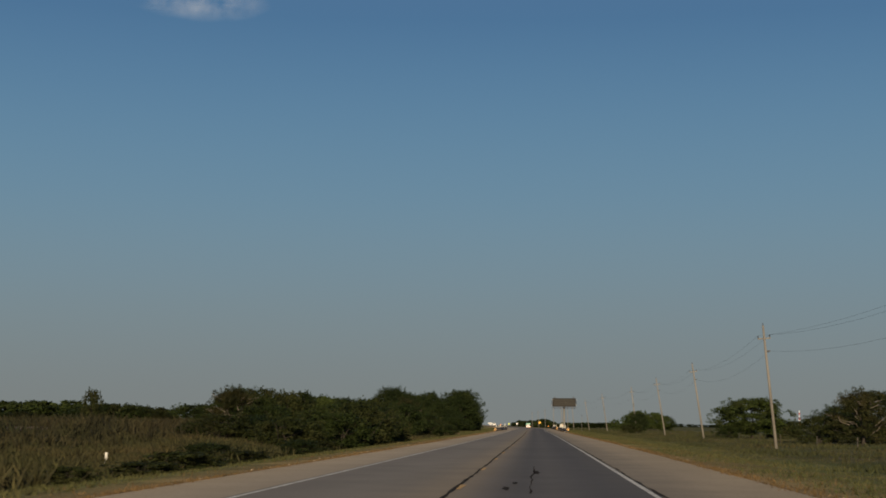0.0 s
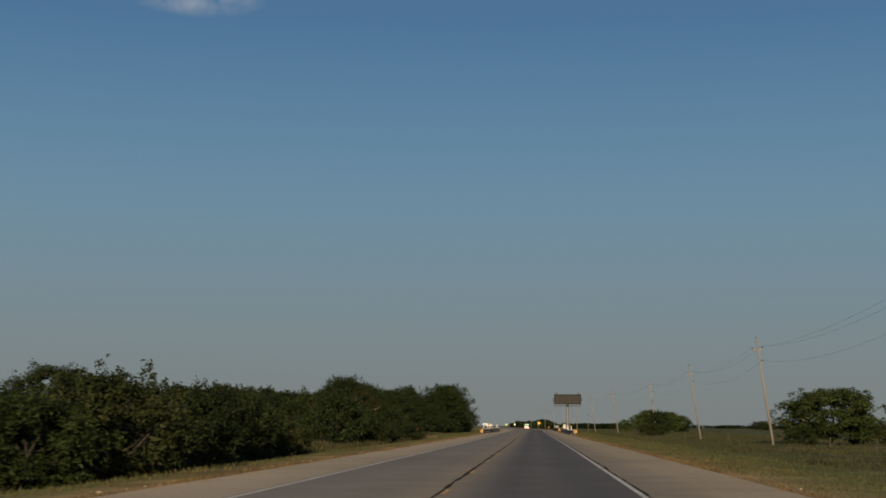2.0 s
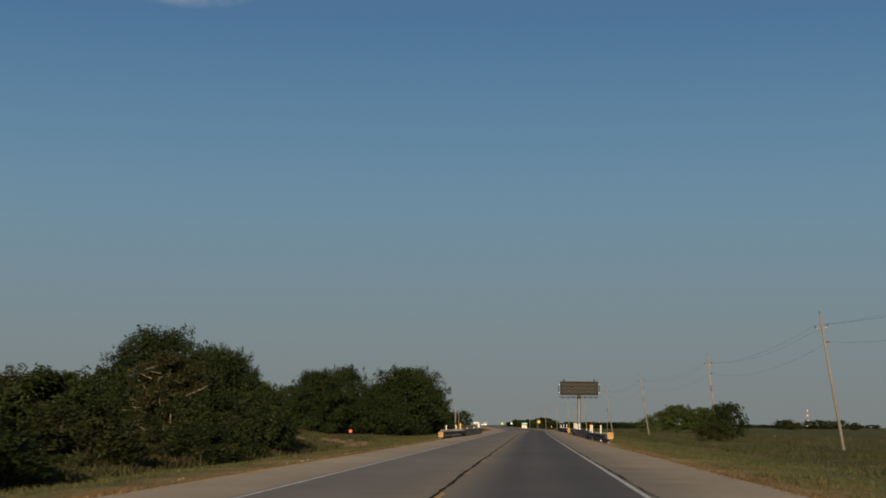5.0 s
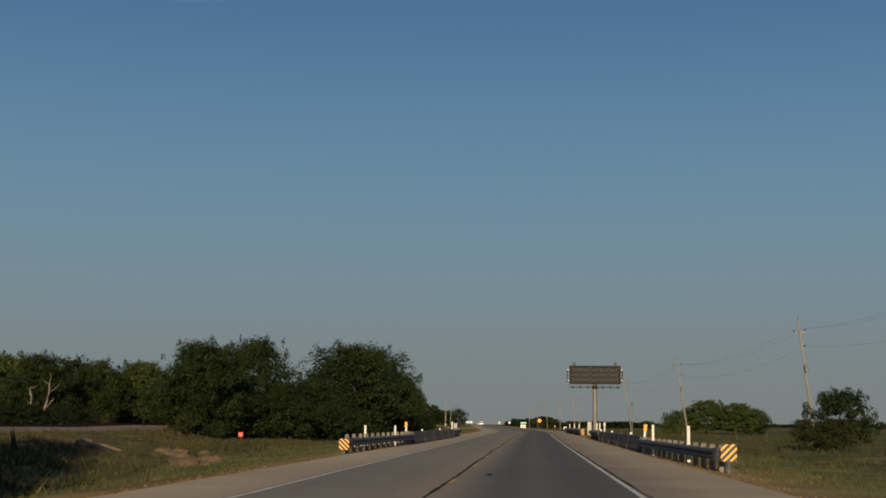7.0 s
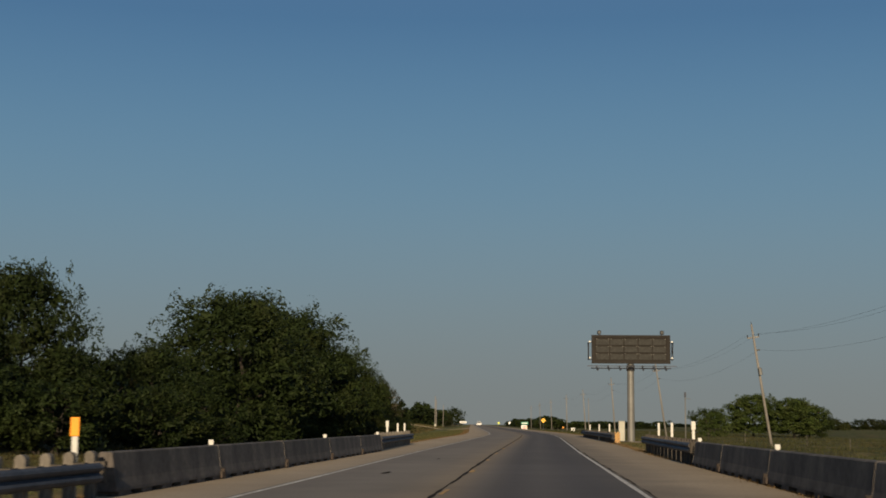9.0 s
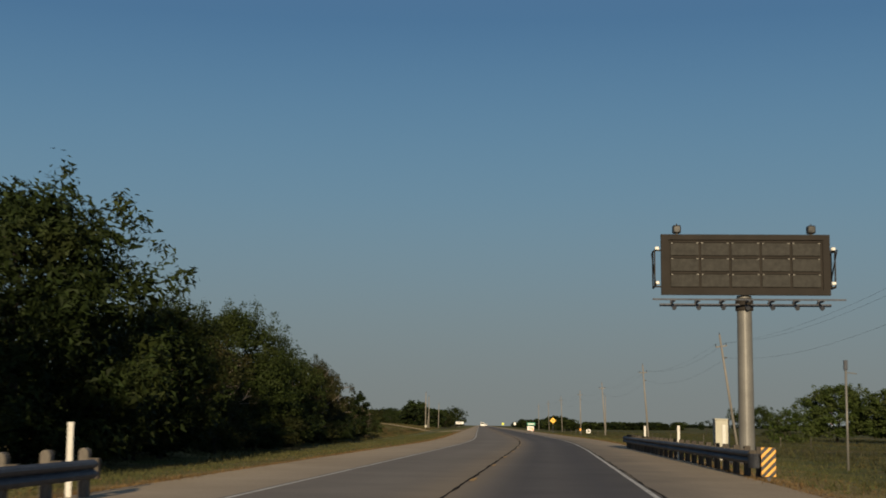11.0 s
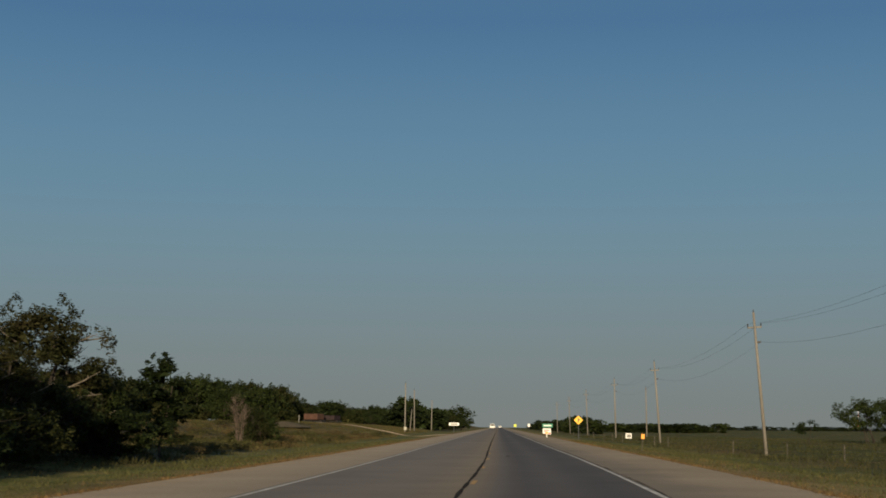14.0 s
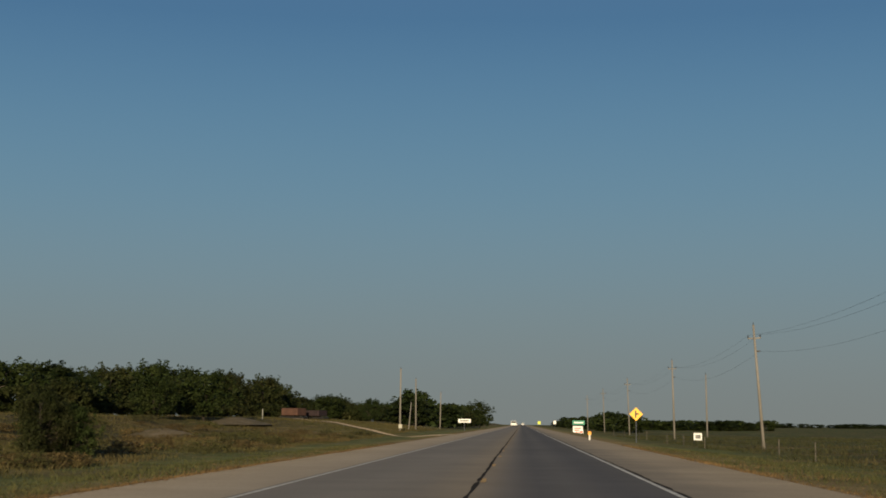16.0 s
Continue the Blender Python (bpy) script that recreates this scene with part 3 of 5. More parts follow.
def tree_kind(name, seed, height, spread, leaf_material, label, lobes=34, leaves=9000, size=0.24, bare=0.12, stems=1, trunk=0.22, category="tree", pointed=0.0, puff=0.21, sprigs=40, twigs=0, limbs=9):
    """A tree at the origin: trunk with limbs, and a crown of leaf clumps with gaps. It is copied to its places."""
    rng = np.random.default_rng(seed)
    root = empty(name, label, category)
    stem = "trunk" if stems == 1 else "stem"
    for me in limb_meshes(stem, rng, height, spread, trunk, stems, m_bark, limbs):
        shared(stem, me, root)
    L = []
    for k in range(lobes):
        z = bare + (1 - bare) * (k + 0.5) / lobes
        u = (z - bare) / (1 - bare)
        prof = (0.72 + 0.85 * u if u < 0.33 else math.sqrt(max(0.02, 1 - ((u - 0.33) / 0.70) ** 2))) * (1 - pointed * u)
        ang = k * 2.4 + rng.normal() * 0.5
        far = spread * prof * (0.20 + 0.80 * rng.random() ** 0.5)
        r = spread * puff * (0.75 + 0.6 * rng.random())
        L.append((math.cos(ang) * far, math.sin(ang) * far, height * (z * 0.9 + 0.02), r, r, r * 0.72))
    for k in range(sprigs):      # loose sprays that break the outline
        z = 0.25 + 0.75 * rng.random()
        u = (z - bare) / (1 - bare)
        prof = (0.72 + 0.85 * u if u < 0.33 else math.sqrt(max(0.02, 1 - ((u - 0.33) / 0.70) ** 2))) * (1 - pointed * u)
        ang, far, r = rng.random() * math.tau, spread * prof * (1.08 + 0.16 * rng.random()), spread * (0.05 + 0.05 * rng.random())
        L.append((math.cos(ang) * far, math.sin(ang) * far, height * (z * 0.92 + 0.08), r, r, r * (1.2 + 1.2 * rng.random())))
    core = [(x * 0.9, y * 0.9, z * 0.96, a * 0.58, b * 0.58, c * 0.58) for x, y, z, a, b, c in L[:lobes]]
    V = np.concatenate([leaf_cloud(rng, L, leaves, size), leaf_cloud(rng, core, leaves // 9, size * 2.4)])
    V[:, 2] = np.maximum(V[:, 2], 0.05)
    V[:, 2] = np.minimum(V[:, 2], height * 1.15)
    shared("crown", leaves_mesh("crown", V, leaf_material), root)
    if twigs:
        for k in range(twigs):
            bm = bmesh.new()
            ang, z = rng.random() * math.tau, 0.15 + 0.62 * rng.random()
            o = Vector((math.cos(ang), math.sin(ang), 0))
            wide = spread * (1.0 if z < 0.5 else 1.35 - 0.75 * z)
            a = o * wide * 0.5 + Vector((0, 0, height * z))
            e = o * wide * (0.88 + 0.14 * rng.random()) + Vector((rng.normal() * 0.5, rng.normal() * 0.5, height * (z + 0.03 + 0.15 * rng.random())))
            mid = a.lerp(e, 0.55) + Vector((rng.normal() * 0.2, rng.normal() * 0.2, rng.normal() * 0.2))
            add_tube(bm, a, mid, 0.06, 0.045, 5)
            add_tube(bm, mid, e, 0.045, 0.015, 5)
            for _ in range(2):
                f = mid.lerp(e, rng.random() * 0.7)
                add_tube(bm, f, f + Vector((rng.normal() * 0.45, rng.normal() * 0.45, 0.5 * rng.random())), 0.025, 0.010, 4)
            part("bare_branch", bm, m_bare_limb, root, "pale leafless branch")
    return root


def plant(kind, x, y, wide, tall, seed, sink=0.0, label=""):
    rng = random.Random(seed)
    px, py, pz = spot(x, y, -sink)
    ob = copy_thing(kind, pose(px, py, pz, 0, 0, rng.uniform(0, 360)) @ Matrix.Diagonal((wide, wide * rng.uniform(0.9, 1.1), tall, 1)))
    if label:
        tagged(ob, label)
    return ob


OAK_A = tree_kind("oak_tree", 3, 10, 5.2, m_leaf[0], "broad dark green oak tree in full leaf", leaves=22000, size=0.146, lobes=120, bare=0.04, sprigs=34)
OAK_B = tree_kind("oak_tree", 8, 10, 4.6, m_leaf[1], "broad green tree with an uneven crown", leaves=19000, size=0.142, lobes=90, bare=0.06, sprigs=50)
OAK_C = tree_kind("oak_tree", 19, 10, 4.7, m_leaf[1], "big dense green tree at the edge of the wood", leaves=40000, size=0.102, lobes=130, bare=0.04, sprigs=36, puff=0.20)
ELM = tree_kind("elm_tree", 15, 10, 3.6, m_brown_leaf, "tall dark olive tree with pale bare branches and loose upper branches", leaves=14500, size=0.124, lobes=70, sprigs=60, bare=0.05, stems=2, pointed=0.12, twigs=24)
SAPLING = tree_kind("young_tree", 23, 3.2, 1.4, m_leaf[0], "young tree with a few loose tufts of leaves", leaves=700, size=0.11, lobes=8, bare=0.50, trunk=0.07, puff=0.30, sprigs=5)
THIN = tree_kind("slender_tree", 22, 6, 1.3, m_leaf[0], "slender small tree with a sparse dark crown", leaves=3600, size=0.12, lobes=20, bare=0.20, trunk=0.09, pointed=0.30, puff=0.30, sprigs=26)
SHRUB_A = tree_kind("shrub", 31, 4, 2.6, m_leaf[2], "dense olive green roadside shrub", leaves=6400, size=0.108, lobes=60, bare=0.06, stems=4, trunk=0.07, category="shrub")
SHRUB_B = tree_kind("shrub", 37, 4, 2.4, m_leaf[1], "dense green roadside shrub", leaves=6400, size=0.108, lobes=56, bare=0.06, stems=4, trunk=0.07, category="shrub")
SHRUB_D = tree_kind("shrub", 47, 4, 2.5, m_leaf[0], "dense dark green roadside thicket", leaves=6400, size=0.108, lobes=52, bare=0.10, stems=5, trunk=0.07, category="shrub")
SHRUB_C = tree_kind("shrub", 43, 4, 2.5, m_leaf[3], "bright green leafy roadside shrub", leaves=6400, size=0.108, lobes=50, bare=0.02, stems=3, trunk=0.07, category="shrub")
OPEN = tree_kind("open_tree", 51, 6, 4.4, m_leaf[1], "thin open-crowned tree with several grey stems", leaves=6000, size=0.15, lobes=40, bare=0.42, stems=4, trunk=0.10)
OAK_R = tree_kind("oak_tree", 9, 10, 4.8, m_leaf[3], "rounded sunlit green tree beside the field", leaves=14000, size=0.20, lobes=80)
# FAR_A and FAR_B: distance haze put into the colour as lighter leaves
FAR_A = tree_kind("oak_tree", 61, 10, 5.0, m_leaf[1], "dark green tree in a distant wood", leaves=3000, size=0.31, lobes=70)
FAR_B = tree_kind("oak_tree", 67, 10, 4.6, m_leaf[2], "green tree in a distant wood", leaves=3000, size=0.31, lobes=60)
FAR_C = tree_kind("elm_tree", 71, 10, 3.8, m_leaf[0], "tall dark tree in a distant wood", leaves=2800, size=0.31, lobes=44)
FAR_D = tree_kind("shrub", 73, 4, 2.8, m_leaf[2], "olive green shrub before a distant wood", leaves=2400, size=0.28, lobes=34, bare=0.0, stems=1, trunk=0.07, category="shrub", limbs=0)
FAINT_A = tree_kind("oak_tree", 62, 10, 5.0, m_leaf[0], "dark green tree on the horizon", leaves=700, size=0.80, lobes=40, limbs=0)
FAINT_B = tree_kind("oak_tree", 68, 10, 4.6, m_leaf[1], "green tree on the horizon", leaves=700, size=0.80, lobes=36, limbs=0)
FAINT_C = tree_kind("shrub", 74, 4, 2.8, m_leaf[2], "olive green shrub on the horizon", leaves=900, size=0.5, lobes=24, bare=0.0, category="shrub", limbs=0)
FAINTS = (FAINT_A, FAINT_B, FAINT_B, FAINT_C)
LOW_BUSH = tree_kind("low_bush", 39, 4, 2.4, m_leaf[2], "low dark weedy bush at the edge of the verge", leaves=2600, size=0.19, lobes=40, bare=0.0, stems=3, trunk=0.06, category="bush", sprigs=20)
WEED_A = tree_kind("weed_clump", 81, 1.0, 1.5, m_straw_weed, "clump of tall dry straw-brown weeds in the meadow", leaves=1000, size=0.066, lobes=34, bare=0.0, stems=1, trunk=0.012, category="weeds", sprigs=14, puff=0.24, limbs=0)
WEED_B = tree_kind("weed_clump", 83, 1.0, 1.5, m_green_weed, "clump of tall olive green weeds in the meadow", leaves=1000, size=0.066, lobes=34, bare=0.0, stems=1, trunk=0.012, category="weeds", sprigs=14, puff=0.24, limbs=0)
FARS = (FAR_A, FAR_B, FAR_C, FAR_D)
KINDS = (OAK_A, OAK_B, ELM, THIN, SHRUB_A, SHRUB_B, SHRUB_C, OPEN, OAK_R, SHRUB_D, OAK_C, SAPLING)

THICKET = ((-13.2, 106, 0.85, 0.80), (-12.8, 112, 0.75, 0.78), (-13.1, 117, 0.75, 0.84), (-13.0, 122, 0.75, 0.80), (-14.8, 126, 0.9, 0.86), (-12.6, 127, 0.62, 0.66), (-12.2, 132, 0.45, 0.45), (-17.2, 149, 0.75, 0.86))
for k, (x, y, w, h) in enumerate(THICKET):
    plant((SHRUB_B, SHRUB_D, SHRUB_A)[k % 3], x, y, w, h, 1100 + k, 0.1)
# x, y, width factor, height factor
LEFT_SHRUBS = ((-15.5, 90, 1.0, 0.56), (-12.6, 93, 0.85, 0.62), (-12.0, 98, 1.0, 0.80), (-18.5, 99, 1.2, 0.54), (-14.5, 104, 1.0, 0.82), (-21.5, 98, 1.1, 0.52), (-20.5, 110, 1.2, 0.74),
               (-16.8, 116, 1.2, 0.82), (-15.7, 173, 1.0, 1.08), (-12.9, 178, 0.7, 0.55), (-19.5, 150, 1.1, 0.9), (-22, 141, 1.0, 0.55), (-20.0, 190, 1.1, 1.15), (-23.6, 192, 1.1, 1.08), (-26.5, 190, 1.0, 0.60), (-24, 184, 0.9, 0.62), (-21, 184, 1.0, 0.9), (-17.2, 182, 0.8, 0.5),
               (-11.8, 72, 0.5, 0.22), (-14.5, 64, 0.6, 0.22), (-12.5, 52, 0.5, 0.18))
LEFT_SHRUBS_FAR = ((-13.0, 183, 0.8, 0.42), (-15.5, 198, 1.0, 0.62), (-12.6, 205, 0.7, 0.42), (-19, 205, 1.2, 0.95), (-14.2, 214, 0.9, 0.6), (-16.5, 224, 1.2, 0.9), (-19.0, 232, 1.3, 1.1),
                   (-18.0, 241, 1.0, 1.0), (-19.0, 250, 1.0, 1.2), (-20.4, 256, 0.9, 1.1), (-22.0, 259, 0.9, 0.95), (-17.8, 247, 0.8, 0.7), (-16.8, 344, 0.8, 0.5))
BRIDGE_SHRUBS = ((-20.0, 329, 1.1, 0.9), (-23.0, 327, 1.1, 1.1), (-26.0, 331, 1.2, 1.3), (-18.4, 339, 1.1, 0.95), (-29.5, 333, 1.2, 1.3), (-21.0, 335, 1.2, 1.3), (-32.5, 338, 1.2, 1.2), (-18.5, 348, 1.1, 1.1), (-20, 366, 1.2, 1.1))
BRIDGE_SHRUBS += ((-43.0, 330, 0.9, 0.62), (-46.0, 331, 0.8, 0.55), (-40.0, 331, 0.9, 0.6))
for k, (x, y, w, h) in enumerate(BRIDGE_SHRUBS):
    plant(SHRUB_D, x, y, w, h * 0.9, 1200 + k, 0.1)
rw = random.Random(21)
for k in range(13):
    y = 26 + k * 5.8 + rw.uniform(-1.5, 1.5)
    plant(LOW_BUSH, -11.4 - 0.012 * y - 4.5 * rw.random() ** 1.5, y, rw.uniform(0.3, 0.6), rw.uniform(0.09, 0.2), 1000 + k, 0.05)
for k, (x, y, w, h) in enumerate(LEFT_SHRUBS + LEFT_SHRUBS_FAR):
    plant((SHRUB_A, SHRUB_B, SHRUB_A, SHRUB_D, SHRUB_B)[k % 5], x, y, w, h, 300 + k, 0.1)
LEFT_TREES = ((ELM, -25, 118, 0.7, 0.42), (OAK_B, -30, 146, 0.7, 0.45), (OAK_A, -26, 192, 0.5, 0.29), (ELM, -23, 212, 0.8, 0.40), (OAK_A, -24, 240, 0.70, 0.78), (ELM, -20.5, 229, 0.7, 0.60),
              (OAK_B, -24, 256, 0.7, 0.74), (OAK_A, -22.2, 252, 0.58, 0.72), (OAK_A, -25.8, 321, 0.70, 0.78), (OAK_A, -28.0, 336, 0.85, 0.78), (OAK_A, -24.2, 336, 0.64, 0.90), (OAK_A, -21.0, 348, 0.65, 0.60), (OAK_A, -18.6, 360, 1.05, 1.03), (OAK_A, -18.9, 382, 1.08, 1.08),
              (OAK_B, -17.6, 397, 0.75, 0.78), (ELM, -27.5, 368, 1.0, 0.55), (OAK_C, -24, 424, 1.05, 0.86))
WOOD_EDGE = ((OAK_C, -21.2, 428, 1.0, 0.98), (OAK_A, -27, 408, 1.0, 0.85), (OAK_B, -20.4, 447.5, 0.62, 0.76), (OAK_A, -25.5, 446, 0.9, 0.68), (ELM, -20.2, 459, 0.72, 0.76), (OAK_B, -24.5, 455, 0.9, 0.66),
             (ELM, -24.0, 470, 0.85, 0.58), (THIN, -20.45, 493.5, 1.2, 0.93), (ELM, -22.9, 482, 0.98, 0.70), (ELM, -21.6, 474, 0.6, 0.48), (OAK_B, -23.6, 491, 0.5, 0.44),
             (OAK_A, -29, 432, 1.1, 0.80), (ELM, -20.0, 415, 0.9, 0.70))
LEFT_TREES += WOOD_EDGE
rs = random.Random(12)
# mostly the dark kind: shade along this row is put into its leaf colour
for k in range(17):
    y = 372 + k * 7.0
    plant((SHRUB_D, SHRUB_D, SHRUB_A)[k % 3], -17.8 - 0.07 * max(0, y - 440) + rs.uniform(-0.8, 0.8), y, rs.uniform(0.8, 1.05), rs.uniform(0.45, 0.8), 700 + k, 0.1)
for k, (kind, x, y, w, h) in enumerate(LEFT_TREES):
    plant(kind, x, y, w, h, 400 + k, 0.1)
RIGHT_PLANTS = ((OAK_R, 31.5, 208, 1.0, 0.60), (SHRUB_B, 27.5, 204, 0.8, 0.5), (SHRUB_A, 36.5, 214, 1.0, 0.8), (ELM, 33, 146, 0.9, 0.58), (OAK_A, 38, 158, 0.8, 0.6), (SHRUB_A, 29.5, 150, 1.0, 0.75),
                (SHRUB_B, 43, 196, 1.3, 1.0), (OAK_A, 48, 225, 0.9, 0.55), (SHRUB_D, 22.8, 313, 0.95, 1.12), (SHRUB_A, 20.6, 310, 0.7, 0.55), (OAK_R, 36.5, 506, 0.95, 0.72), (OAK_R, 42.5, 502, 1.0, 0.66),
                (SHRUB_C, 28.3, 490, 1.0, 0.98), (OAK_B, 47, 512, 0.8, 0.56), (OPEN, 43, 619, 1.05, 1.0), (SAPLING, 31.4, 602, 1.0, 1.0), (SHRUB_A, 46, 622, 0.4, 0.3))
for k, (kind, x, y, w, h) in enumerate(RIGHT_PLANTS):
    plant(kind, x, y, w, h, 500 + k, 0.1)
MEADOW_PLANTS = ((LOW_BUSH, -28.6, 527, 0.5, 0.22), (LOW_BUSH, -24.3, 527.5, 0.34, 0.17), (LOW_BUSH, -21.8, 530.5, 0.36, 0.14), (LOW_BUSH, -26.5, 519.5, 0.5, 0.16), (SHRUB_A, -24.4, 534.5, 0.46, 0.78), (SHRUB_B, -23.4, 535.5, 0.40, 0.60), (SHRUB_A, -25.3, 536.5, 0.42, 0.66), (SHRUB_B, -20.9, 484, 0.6, 0.95), (FAR_A, -48.6, 649, 0.8, 0.62), (FAR_B, -52.5, 652, 0.6, 0.5), (SHRUB_A, -29.5, 552, 0.5, 0.3), (SHRUB_B, -52, 640, 1.2, 1.2), (SHRUB_D, -46.3, 774, 0.95, 1.2))
rm = random.Random(31)
for k in range(150):
    y = rm.uniform(503, 640)
    e = 16.4 + 26 * rm.random() ** 1.3
    dry = math.sin(0.19 * y + 0.4 * e) + math.sin(0.11 * y - 0.5 * e + 1.0) + rm.uniform(-0.9, 0.9)
    if abs((y - 626) / 104 - ((e - 6.2) / 37) ** 1.11) > 0.07:
        plant(WEED_A if dry > 0.1 else WEED_B, float(centre(y)) - e, y, rm.uniform(0.5, 1.25), rm.uniform(0.28, 0.65), 2100 + k, 0.08)
for k, (kind, x, y, w, h) in enumerate(MEADOW_PLANTS):
    plant(kind, x, y, w, h, 540 + k, 0.1)
rng = random.Random(77)


def wood_top(y):
    return float(np.interp(y, (395, 600, 640, 670, 690, 735, 775, 815, 840, 880, 935, 1150), (1.0, 0.88, 0.78, 0.76, 0.82, 1.00, 0.95, 1.18, 1.12, 0.74, 0.68, 0.70)))


# the wood behind the railway, and the rows of trees that close the view
for k in range(58):
    y = 395 + k * 13 + rng.uniform(-5, 5)
    d = -72 + rng.uniform(-7, 7) + (0 if y < 760 else (y - 760) * 0.09)
    plant(FARS[rng.choice((0, 1, 1, 2, 0))], float(centre(y)) + d, y, rng.uniform(0.95, 1.3), wood_top(y) * rng.uniform(0.88, 1.1), 600 + k, 0.3)
    if k % 2 == 0:
        plant(FARS[rng.choice((0, 1))], float(centre(y)) + d - 11, y + 6, 1.3, wood_top(y) * rng.uniform(0.95, 1.1), 660 + k, 0.3)
    if k % 3 != 0:
        plant(FARS[3], float(centre(y)) + d + 8, y + 4, 1.3, rng.uniform(0.8, 1.2), 720 + k, 0.3)
for k, (x, y, w, h) in enumerate(((-40, 1000, 1.0, 1.02), (-44, 985, 1.0, 0.62), (-52, 960, 1.1, 0.58), (-60, 930, 1.1, 0.55))):
    plant(FARS[k % 3], x, y, w, h, 780 + k, 0.3)
for k in range(15):
    plant(FARS[rng.choice((0, 1, 2, 1))], -160 + 5.2 * k + rng.uniform(-1.5, 1.5), 405 + rng.uniform(-10, 10), 1.1, rng.uniform(0.30, 0.42) if k < 5 else rng.uniform(0.46, 0.66), 1960 + k, 0.3)
plant(FARS[1], -52, 165, 0.26, 0.48, 1990, 0.2)
for k, (x, y, h) in enumerate(((-42, 346, 0.70), (-38.8, 352, 0.70), (-45, 338, 0.72), (-36.5, 362, 0.66), (-50, 342, 0.74), (-40.5, 356, 0.72))):
    plant((OAK_B, OAK_R, OAK_A)[k % 3], x, y, 0.62, h, 1980 + k, 0.2)
for k in range(34):
    y = 560 + k * 14 + rng.uniform(-5, 5)
    plant(FAINTS[rng.choice((0, 1, 2))], -205 - k * 2 + rng.uniform(-14, 14), y, 1.5, rng.uniform(0.65, 0.95), 800 + k, 0.3)
for k in range(30):
    plant(FAINTS[rng.choice((0, 1, 3))], -2 + k * 2.3 + rng.uniform(-1, 1), 1010 + rng.uniform(-30, 30), 0.9, rng.uniform(0.30, 0.46), 860 + k, 0.3)
for k in range(100):
    plant(FAINTS[rng.choice((0, 1, 3))], 70 + k * 6.6 + rng.uniform(-4, 4), 1750 + rng.uniform(-60, 60), rng.uniform(1.2, 1.8), rng.uniform(0.26, 0.46), 1860 + 31 * k, 0.3)
for k, (x, y) in enumerate(((143, 975), (148, 980), (154, 983), (160, 980), (165, 976), (151, 990), (172, 985), (180, 990), (187, 984))):
    plant(FARS[(0, 1, 3)[k % 3]], x, y, 0.95, (0.58, 0.62, 1.1)[k % 3], 1920 + k, 0.3)
for k in range(26):
    y = 800 + k * 22
    plant(FAINTS[rng.choice((0, 1))], float(centre(y)) + 26 + rng.uniform(-3, 5), y, 0.8, rng.uniform(0.36, 0.55), 920 + k, 0.3)
for k in range(18):
    y = 800 + k * 26
    plant(FAINTS[rng.choice((0, 1))], float(centre(y)) - 24 + rng.uniform(-6, 2), y, 1.0, rng.uniform(0.6, 0.95), 960 + k, 0.3)
for i, kind in enumerate(KINDS + FARS + (FAINT_A, FAINT_B, FAINT_C, LOW_BUSH, WEED_A, WEED_B)):      # the patterns themselves stand in the wood
    kind.matrix_basis = pose(*spot(-95 - 6 * i, 640 + 12 * i, -0.2))


# ---- utility poles and cables ----
# foot x, y, top over the road, lean to the road in degrees
POLES = ((20.0, 42, 9.5, 4), (19.15, 114, 9.4, 5), (22.6, 191, 9.7, 8), (23.3, 254, 9.8, 8.5), (23.5, 326, 10.1, 6.5), (20.1, 388, 9.85, 8.3),
         (17.9, 457, 9.6, 8), (14.8, 520, 9.5, 4), (12.0, 585, 9.0, 3.7), (9.4, 650, 9.2, 1.2), (6.2, 720, 9.2, 2), (3.0, 792, 9.2, 2), (-0.5, 865, 9.2, 1))
TOPS = []
pole_me = None
for k, (x, y, top_z, tilt) in enumerate(POLES):
    p = empty("utility_pole", "weathered wooden utility pole leaning towards the road", "utility pole", spot(x, y), 0, "utility poles along the road")
    tall = (top_z - p.location.z) / 10.6
    p.matrix_basis = p.matrix_basis @ Matrix.Rotation(radians(-tilt), 4, "Y") @ Matrix.Diagonal((1, 1, tall, 1))
    if pole_me is None:
        a = shade_smooth(part("shaft", tube((0, 0, -0.6), (0, 0, 10.4), 0.130, 0.078, 12), m_pole, p))
        c = part("arm", box((1.0, 0.09, 0.11), (0, 0.12, 9.3), 0.01), m_pole, p)
        e = []
        for s in (-0.46, 0.46):
            ins = tube((s, 0.12, 9.35), (s, 0.12, 9.58), 0.045, 0.03, 8)
            add_tube(ins, (s, 0.12, 9.50), (s, 0.12, 9.53), 0.07, 0.06, 8)
            e.append(part("insulator", ins, m_wire, p))
        top = part("top_pin", tube((0, 0, 10.4), (0, 0, 10.62), 0.04, 0.025, 8), m_wire, p)
        low = part("cable_bracket", box((0.30, 0.12, 0.12), (0.2, 0, 8.2), 0.01), m_wire, p)
        pole_me = [(o.name.split(".")[0], o.data) for o in (a, c, *e, top, low)]
    else:
        for nm, me in pole_me:
            shared(nm, me, p)
    TOPS.append([p.matrix_basis @ Vector(q) for q in ((0.46, 0.12, 9.58), (-0.46, 0.12, 9.58), (0.32, 0, 8.2))])
    if k in (4, 5):
        part("transformer", add_tube(tube((0.05, -0.30, 6.1), (0.05, -0.30, 6.65), 0.15, 0.15, 14), (0.05, -0.30, 6.65), (0.05, -0.30, 6.73), 0.15, 0.07, 14), m_steel, p, "grey transformer can")


